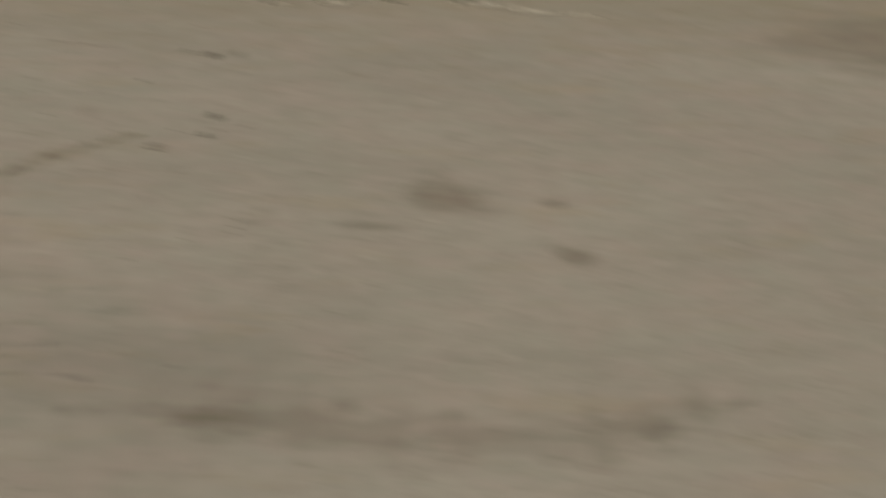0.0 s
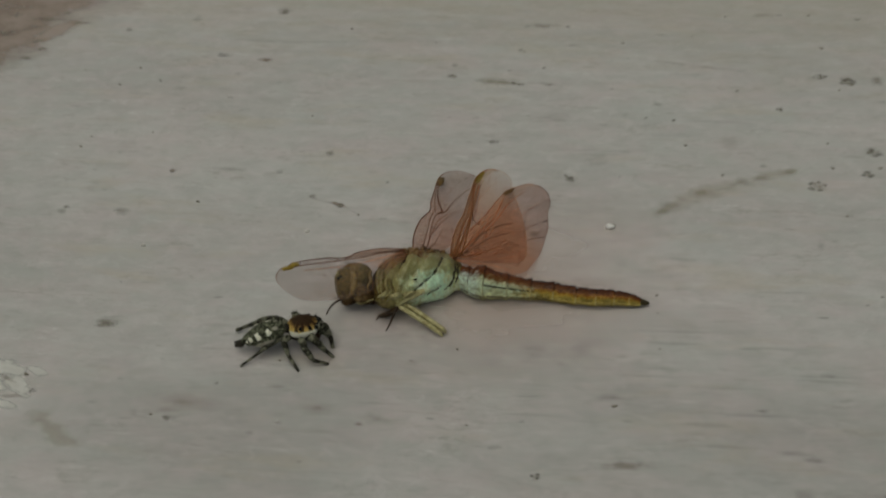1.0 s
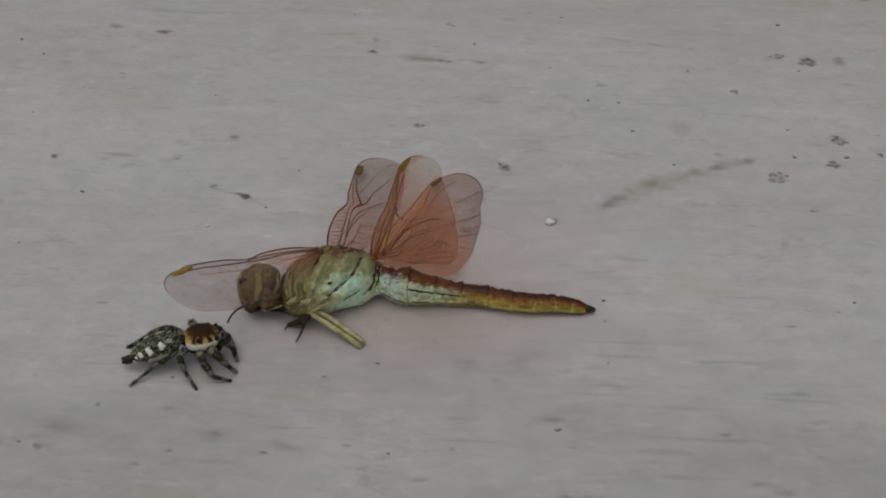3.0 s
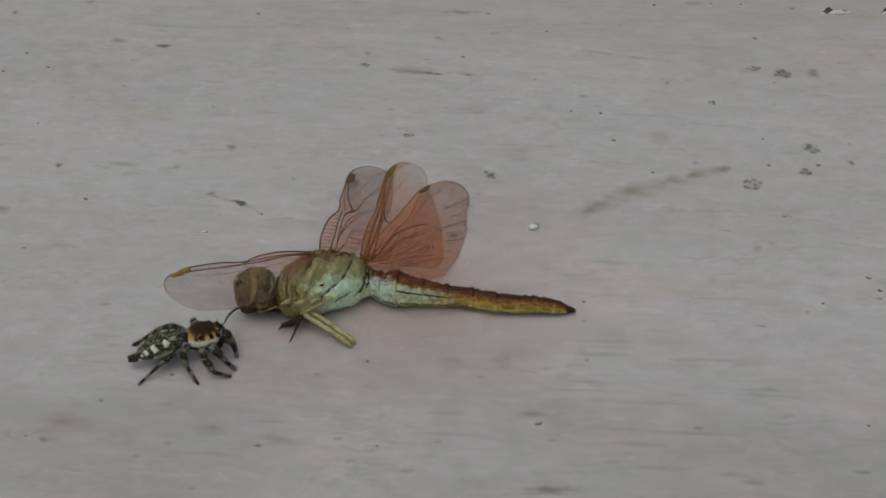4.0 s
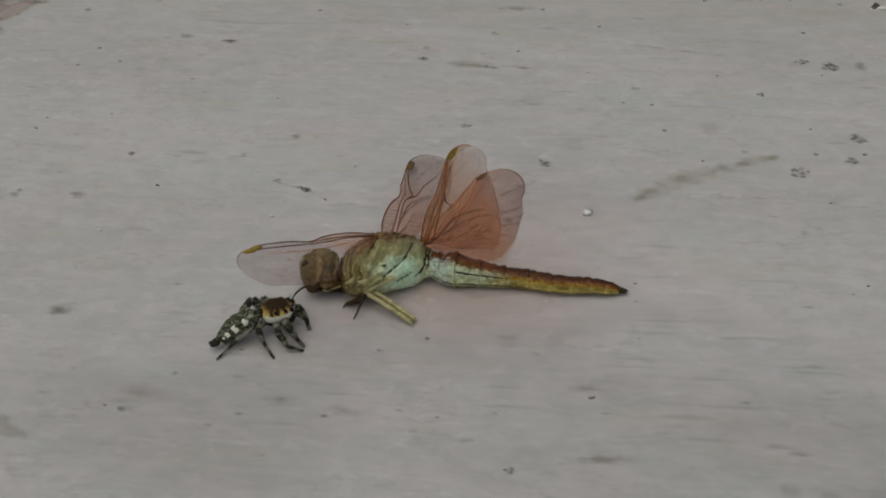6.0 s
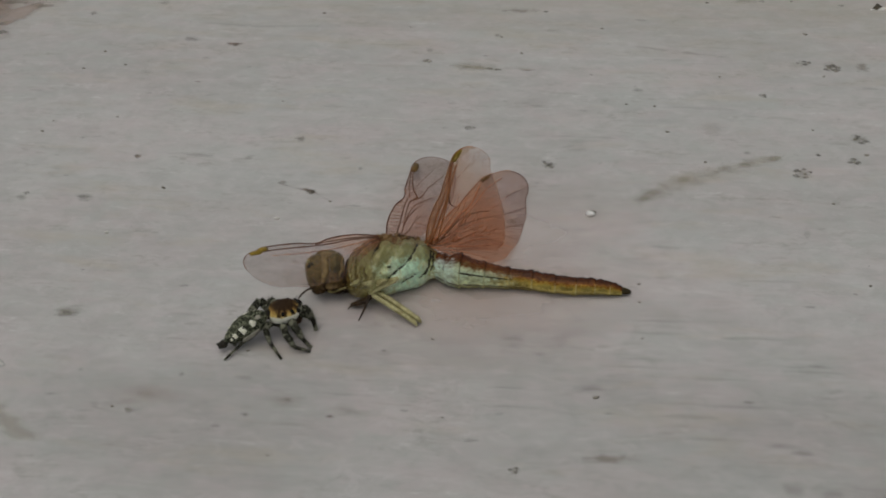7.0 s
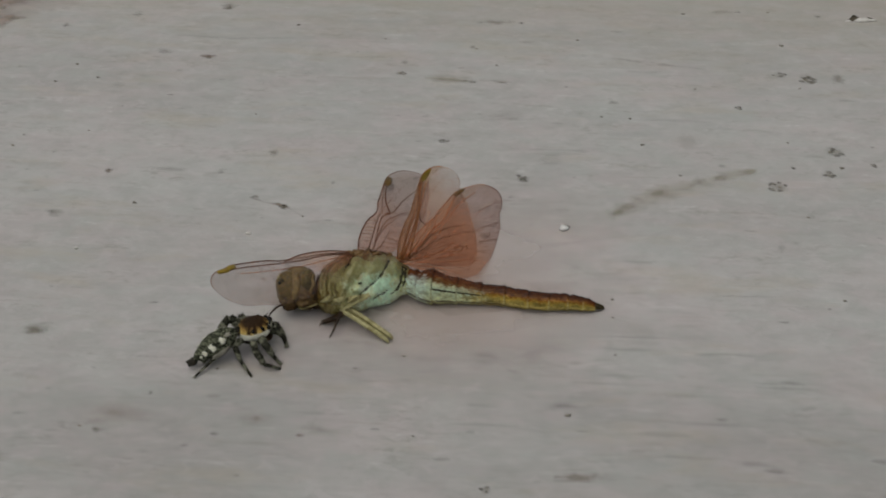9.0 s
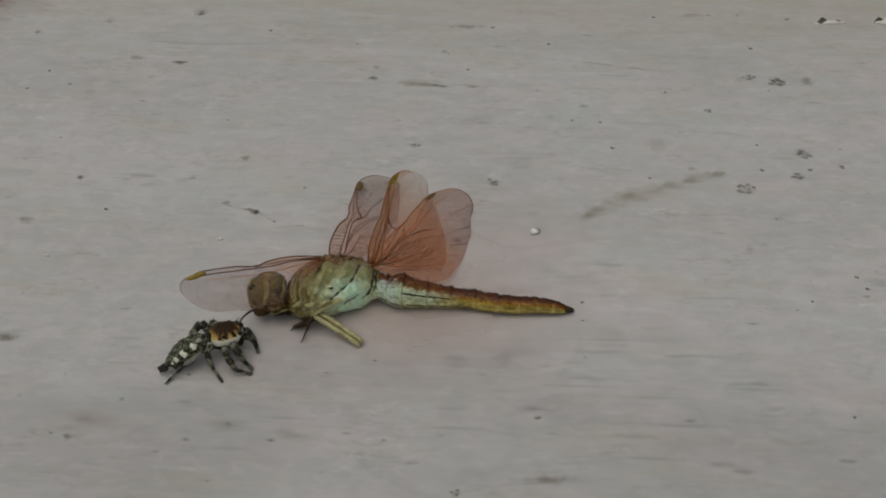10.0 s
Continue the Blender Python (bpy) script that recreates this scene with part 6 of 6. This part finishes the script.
def spider_head():
    h = Vector((0.90, 0.42, 0.0)).normalized()
    w = Vector((h.y, -h.x, 0))
    up = Vector((0, 0, 1))
    c = Vector((0.12, 0.3, 2.45))
    bm = bmesh.new()
    blob(bm, c, (h * 1.75, w * 1.36, up * 1.27), 40, 26, 0.95, 0.03)
    r = random.Random(11)
    spots = []
    for _ in range(170):
        a, z = r.uniform(0, 2 * math.pi), r.uniform(-0.35, 0.95)
        k = math.sqrt(1 - z * z)
        n = h * (k * math.cos(a)) + w * (k * math.sin(a)) + up * z
        spots.append((c + h * (1.72 * k * math.cos(a)) + w * (1.33 * k * math.sin(a)) + up * (1.23 * z), n))
    hairs(bm, spots, 0.22, 0.022, -h * 0.3, r)
    head = part("cephalothorax", bm, M["carapace"], SPIDER, "dark brown and golden back with a white side band", pivot=(0.15, 0.15, 1.6))
    # eyes: four in front, four along the sides of the top
    for along, side, high, size in ((1.68, 0.38, 0.33, 0.40), (1.68, -0.38, 0.33, 0.40), (1.42, 0.84, 0.42, 0.25), (1.42, -0.84, 0.42, 0.25),
                                    (0.72, 0.99, 0.56, 0.24), (0.72, -0.99, 0.56, 0.24), (-0.26, 1.08, 0.52, 0.27), (-0.26, -1.08, 0.52, 0.27)):
        bm = bmesh.new()
        blob(bm, c + h * along + w * side + up * high, (h * size * 0.95, w * size * 0.8, up * size * (1.15 if along < 1 else 1.05)), 14, 10)
        part("eye", bm, M["black_eye"], head, "glossy black eye")
    bm = bmesh.new()
    top = c + h * 1.2 - w * 0.1 + up * 0.85
    tube(bm, [top, top + h * 0.2 + up * 0.45, top + h * 0.5 + up * 0.8], [0.05, 0.04, 0.02], 6)
    part("bristle", bm, M["spinneret"], head)
    for s in (1, -1):
        bm = bmesh.new()
        p = c + h * 1.7 + w * 0.5 * s
        tube(bm, bend([p - up * 0.5, p + h * 0.7 - up * 0.8 + w * 0.2 * s, p + h * 0.9 - up * 1.5], 4), [0.24, 0.26, 0.27, 0.27, 0.26, 0.25, 0.22, 0.18, 0.1], 8)
        part("palp", bm, M["spider_hair"], head, "short hairy palp")
    bm = bmesh.new()
    blob(bm, c + h * 1.35 - up * 1.15, (h * 0.55, w * 0.7, up * 0.8), 14, 10)
    part("fangs", bm, M["mouth"], head, "reddish-brown jaws")
    bm = bmesh.new()
    blob(bm, c - up * 1.0 - h * 0.1, (h * 1.5, w * 1.15, up * 0.5), 18, 10)
    part("breastplate", bm, M["spinneret"], head)
    return head


def spider_abdomen():
    a, b = Vector(WAIST), Vector((-5.15, -3.3, 0.95))
    mid = (a + b) / 2 + Vector((0, 0, 0.15))
    f = (b - a).normalized()
    w = Vector((f.y, -f.x, 0)).normalized()
    if w.y > 0:
        w = -w
    up = f.cross(w)
    up = up if up.z > 0 else -up
    half = (b - a).length / 2
    bm = bmesh.new()
    blob(bm, mid, (f * half * 1.08, w * 1.3, up * 1.2), 32, 20, 0.96, 0.06)
    for v in bm.verts:
        d = v.co - mid
        u = d.dot(f) / half
        along = f * d.dot(f)
        v.co = mid + along + (d - along) * (1.0 - 0.26 * max(0.0, u))
    r = random.Random(12)
    spots = []
    for _ in range(520):
        t, z = r.uniform(0, 2 * math.pi), r.uniform(-0.6, 0.97)
        k = math.sqrt(1 - z * z)
        n = f * (k * math.cos(t)) + w * (k * math.sin(t)) + up * z
        spots.append((mid + f * (half * 1.04 * k * math.cos(t)) + (w * (1.27 * k * math.sin(t)) + up * (1.17 * z)) * (1.0 - 0.26 * max(0.0, k * math.cos(t))), n))
    hairs(bm, spots, 0.26, 0.024, f * 0.5, r)
    ab = part("abdomen", bm, M["spider_hair"], SPIDER, "mottled black and grey-green hairy abdomen with white spots", pivot=WAIST)

    def spot(along, t, size, material, name, long=1.3):
        bm = bmesh.new()
        k = math.sqrt(max(0.0, 1 - along**2))
        n = (w * math.sin(t) + up * math.cos(t)).normalized()
        p = mid + f * (along * half * 1.04) + (w * (1.29 * k * math.sin(t)) + up * (1.19 * k * math.cos(t))) * (1.0 - 0.26 * max(0.0, along))
        s = f.cross(n).normalized()
        blob(bm, p, (f * size * long, s * size, n * 0.07), 14, 8, 1.0, 0.8)
        part(name, bm, material, ab)

    for side in (1, -1):
        spot(-0.34, 0.80 * side, 0.35, M["white_hair"], "white_spot", 0.9)
        spot(0.14, 0.86 * side, 0.38, M["white_hair"], "white_spot", 0.85)
        spot(0.52, 0.92 * side, 0.32, M["white_hair"], "white_spot", 0.9)
        spot(0.72, 1.15 * side, 0.17, M["white_hair"], "white_spot")
        spot(-0.62, 0.6 * side, 0.22, M["pale_belly"], "grey_spot", 1.8)
        spot(-0.05, 1.75 * side, 0.42, M["pale_belly"], "pale_flank", 2.4)
    bm = bmesh.new()
    blob(bm, b + f * 0.42 + Vector((0, 0, 0.02)), (f * 0.55, w * 0.46, up * 0.42), 14, 10, 1.0, 0.2)
    for s in (-0.2, 0.2):
        tube(bm, [b + f * 0.5 + w * s, b + f * 1.0 + w * s * 1.3 + Vector((-0.1, 0, 0.12))], [0.24, 0.15], 7)
    part("spinnerets", bm, M["spinneret"], ab, "black spinnerets")
    bm = bmesh.new()
    tube(bm, [Vector(WAIST) + Vector((0.5, 0.35, -0.05)), Vector(WAIST), Vector(WAIST) - Vector((0.5, 0.3, 0))], [0.6, 0.42, 0.6], 12)
    part("waist", bm, M["spinneret"], ab)
    return ab


def spider_leg(pts, thick, seed, fold=False, swings=False):
    """Thigh, shin and foot, thick to thin. fold: shin and foot turn about the knee; swings: the whole leg turns about the hip."""
    r = random.Random(seed)
    names = ("leg", "shin", "foot")
    made, joint = None, None
    for k in range(3):
        a, b = Vector(pts[k]), Vector(pts[k + 1])
        bow = Vector((0, 0, (0.28, 0.15, 0.0)[k]))
        line = bend([a, (a + b) / 2 + bow, b], 6)
        t0, t1, t2 = ((0.8, 1.1, 0.85), (0.9, 0.95, 0.6), (0.62, 0.5, 0.38))[k]
        rad = [thick * float(np.interp(i / (len(line) - 1), [0, 0.5, 1], [t0, t1, t2])) for i in range(len(line))]
        if not (fold and k == 2):
            bm = bmesh.new()
        tube(bm, line, rad, 9, "run")
        spots = []
        for _ in range(80 if k < 2 else 46):
            i = r.randrange(1, len(line))
            way = (line[i] - line[i - 1]).normalized()
            n = way.cross(Vector((r.uniform(-1, 1), r.uniform(-1, 1), r.uniform(-1, 1)))).normalized()
            spots.append((line[i].lerp(line[i - 1], r.random()) + n * rad[i], n))
        hairs(bm, spots, 0.34, 0.018, (b - a).normalized() * 0.5, r)
        if fold and k == 1:
            continue
        ob = part("shin" if fold and k else names[k], bm, M["leg"], made or SPIDER, "black and grey banded hairy leg" if k == 0 else "", tuple(pts[1]) if fold and k else tuple(pts[0]) if swings and not k else None)
        joint = ob if fold else made or ob
        made = made or ob
    return joint


spider_head()
ABDOMEN = spider_abdomen()
NEAR_HIND = spider_leg([(-1.2, -1.0, 1.6), (-2.5, -2.6, 1.55), (-3.6, -3.35, 0.85), (-5.04, -5.15, 0.12)], 0.27, 41, swings=True)
STEPPING = [
    (spider_leg([(-0.9, -0.8, 1.6), (-1.35, -2.0, 1.8), (-0.71, -2.9, 0.95), (0.74, -4.35, 0.12)], 0.33, 42, swings=True), 8),
    (spider_leg([(0.1, -0.6, 1.4), (0.9, -2.35, 1.6), (1.85, -3.2, 0.85), (3.45, -2.9, 0.12)], 0.37, 43, swings=True), 12),
    (spider_leg([(0.9, -0.3, 1.5), (1.6, -1.4, 1.95), (2.45, -2.1, 1.2), (3.38, -2.3, 0.12)], 0.42, 44, swings=True), 25),
]
HIPS = [(-0.9, -0.8, 1.6), (0.1, -0.6, 1.4), (0.9, -0.3, 1.5)]
spider_leg([(1.3, 0.6, 1.9), (2.1, 0.75, 2.75), (2.95, 0.8, 1.45), (3.4, 0.31, 0.12)], 0.48, 45)
spider_leg([(0.5, 1.1, 1.6), (0.9, 2.1, 2.0), (1.2, 2.7, 1.1), (1.5, 3.1, 0.12)], 0.32, 46)
spider_leg([(-0.4, 1.0, 1.7), (-1.35, 1.7, 2.4), (-2.0, 2.9, 1.2), (-2.3, 3.8, 0.12)], 0.42, 47)
HIND_KNEE = (-2.25, 0.3, 3.75)
HIND_HIP, HIND_FOOT = (-1.1, 0.1, 1.9), (-6.2, -0.4, 0.12)
HIND_SHIN = spider_leg([HIND_HIP, HIND_KNEE, (-4.35, 0.0, 2.0), HIND_FOOT], 0.44, 48, True, True)
tagged(SPIDER, "small hairy jumping spider with banded legs, tugging at the dragonfly's head", "spider")


def motions():
    """The spider shuffles round its prey and swings its abdomen; a breeze stirs the raised wing."""
    def sway(turn):
        return Matrix.Translation(WING_ROOT * MM) @ pose(0, 0, 0, turn, 0, 0)

    walk(RAISED_WING, [(0.0, sway(0.8)), (1.0, sway(0.8)), (1.5, sway(0.5)), (2.5, sway(0.45)), (3.0, sway(0.2)), (3.2, sway(0.4)), (4.4, sway(0.0)),
                       (8.0, sway(0.0)), (8.5, sway(0.45)), (9.0, sway(0.65)), (9.5, sway(0.45)), (10.0, sway(0.45))])

    def root(x, y, turn):
        return pose((-30.6 + x) * MM, (-23.0 + y) * MM, 0, 0, 0, turn)

    walk(SPIDER, [(0.0, root(-1.1, -0.75, -10)), (1.0, root(-1.1, -0.75, -10)), (2.5, root(-1.0, -0.75, -9)), (3.2, root(-0.9, -0.65, -8)),
                  (4.4, root(-0.5, -0.3, -6)), (5.0, root(-0.35, -0.3, -3)), (5.6, root(-0.2, -0.2, -1)), (7.0, root(0, -0.05, 0)), (10.0, root(0, 0, 0))])

    # the far hind leg draws in: knee and foot, in the spider's space
    hip, knee, foot = Vector(HIND_HIP), Vector(HIND_KNEE), Vector(HIND_FOOT)
    drawn = [(0.0, (-2.95, 0.2, 2.75), (-8.1, -0.2, 0.12)), (1.2, (-2.95, 0.2, 2.75), (-8.0, -0.2, 0.12)), (1.7, (-2.85, 0.1, 2.9), (-7.1, -0.5, 0.12)),
             (2.5, (-2.85, 0.1, 2.9), (-7.1, -0.5, 0.12)), (3.2, (-2.85, 0.1, 2.9), (-7.1, -0.4, 0.12)), (4.5, (-2.8, 0.1, 3.0), (-7.0, -0.3, 0.12)),
             (4.9, (-2.5, 0.3, 3.5), (-6.3, -0.6, 0.12)), (5.2, (-2.4, 0.3, 3.6), (-5.8, -0.9, 0.12)), (5.6, (-2.3, 0.3, 3.7), (-5.3, -1.9, 0.12)),
             (7.0, HIND_KNEE, (-4.6, -3.0, 0.12)), (10.0, HIND_KNEE, (-4.6, -3.0, 0.12))]
    thighs, shins = [], []
    for t, k, f in drawn:
        lift = (knee - hip).rotation_difference(Vector(k) - hip)
        at = hip + lift @ (knee - hip)
        reach = (foot - knee).rotation_difference(Vector(f) - at)
        thighs.append((t, Matrix.LocRotScale(hip * MM, lift, None)))
        shins.append((t, Matrix.LocRotScale((knee - hip) * MM, lift.inverted() @ reach, None)))
    walk(HIND_SHIN.parent, thighs)
    walk(HIND_SHIN, shins)

    # the near feet stay planted while the body turns
    for (leg, turn), (x, y, z) in zip(STEPPING, HIPS):
        walk(leg, [(t, pose(x * MM, y * MM, z * MM, 0, 0, turn * k)) for t, k in ((0.0, 1.05), (1.0, 1.05), (2.5, 1.0), (3.2, 0.9), (4.4, 0.6), (5.0, 0.35), (5.6, 0.1), (7.0, 0.0), (10.0, 0.0))])

    walk(NEAR_HIND, [(t, pose(-1.2 * MM, -1.0 * MM, 1.6 * MM, 0, 0, turn)) for t, turn in ((0.0, 0), (3.2, 1), (4.4, 8), (5.0, 6), (5.6, 2), (7.0, 0), (10.0, 0))])

    def swing(turn, dip):
        return pose(WAIST[0] * MM, WAIST[1] * MM, WAIST[2] * MM, 0, dip, turn)

    walk(ABDOMEN, [(0.0, swing(-10, 4)), (1.0, swing(-10, 4)), (2.5, swing(-9, 4)), (4.4, swing(-6, 3)), (5.0, swing(-3, 2)), (5.6, swing(-1, 1)), (7.0, swing(0, 0)), (10.0, swing(0, 0))])


motions()
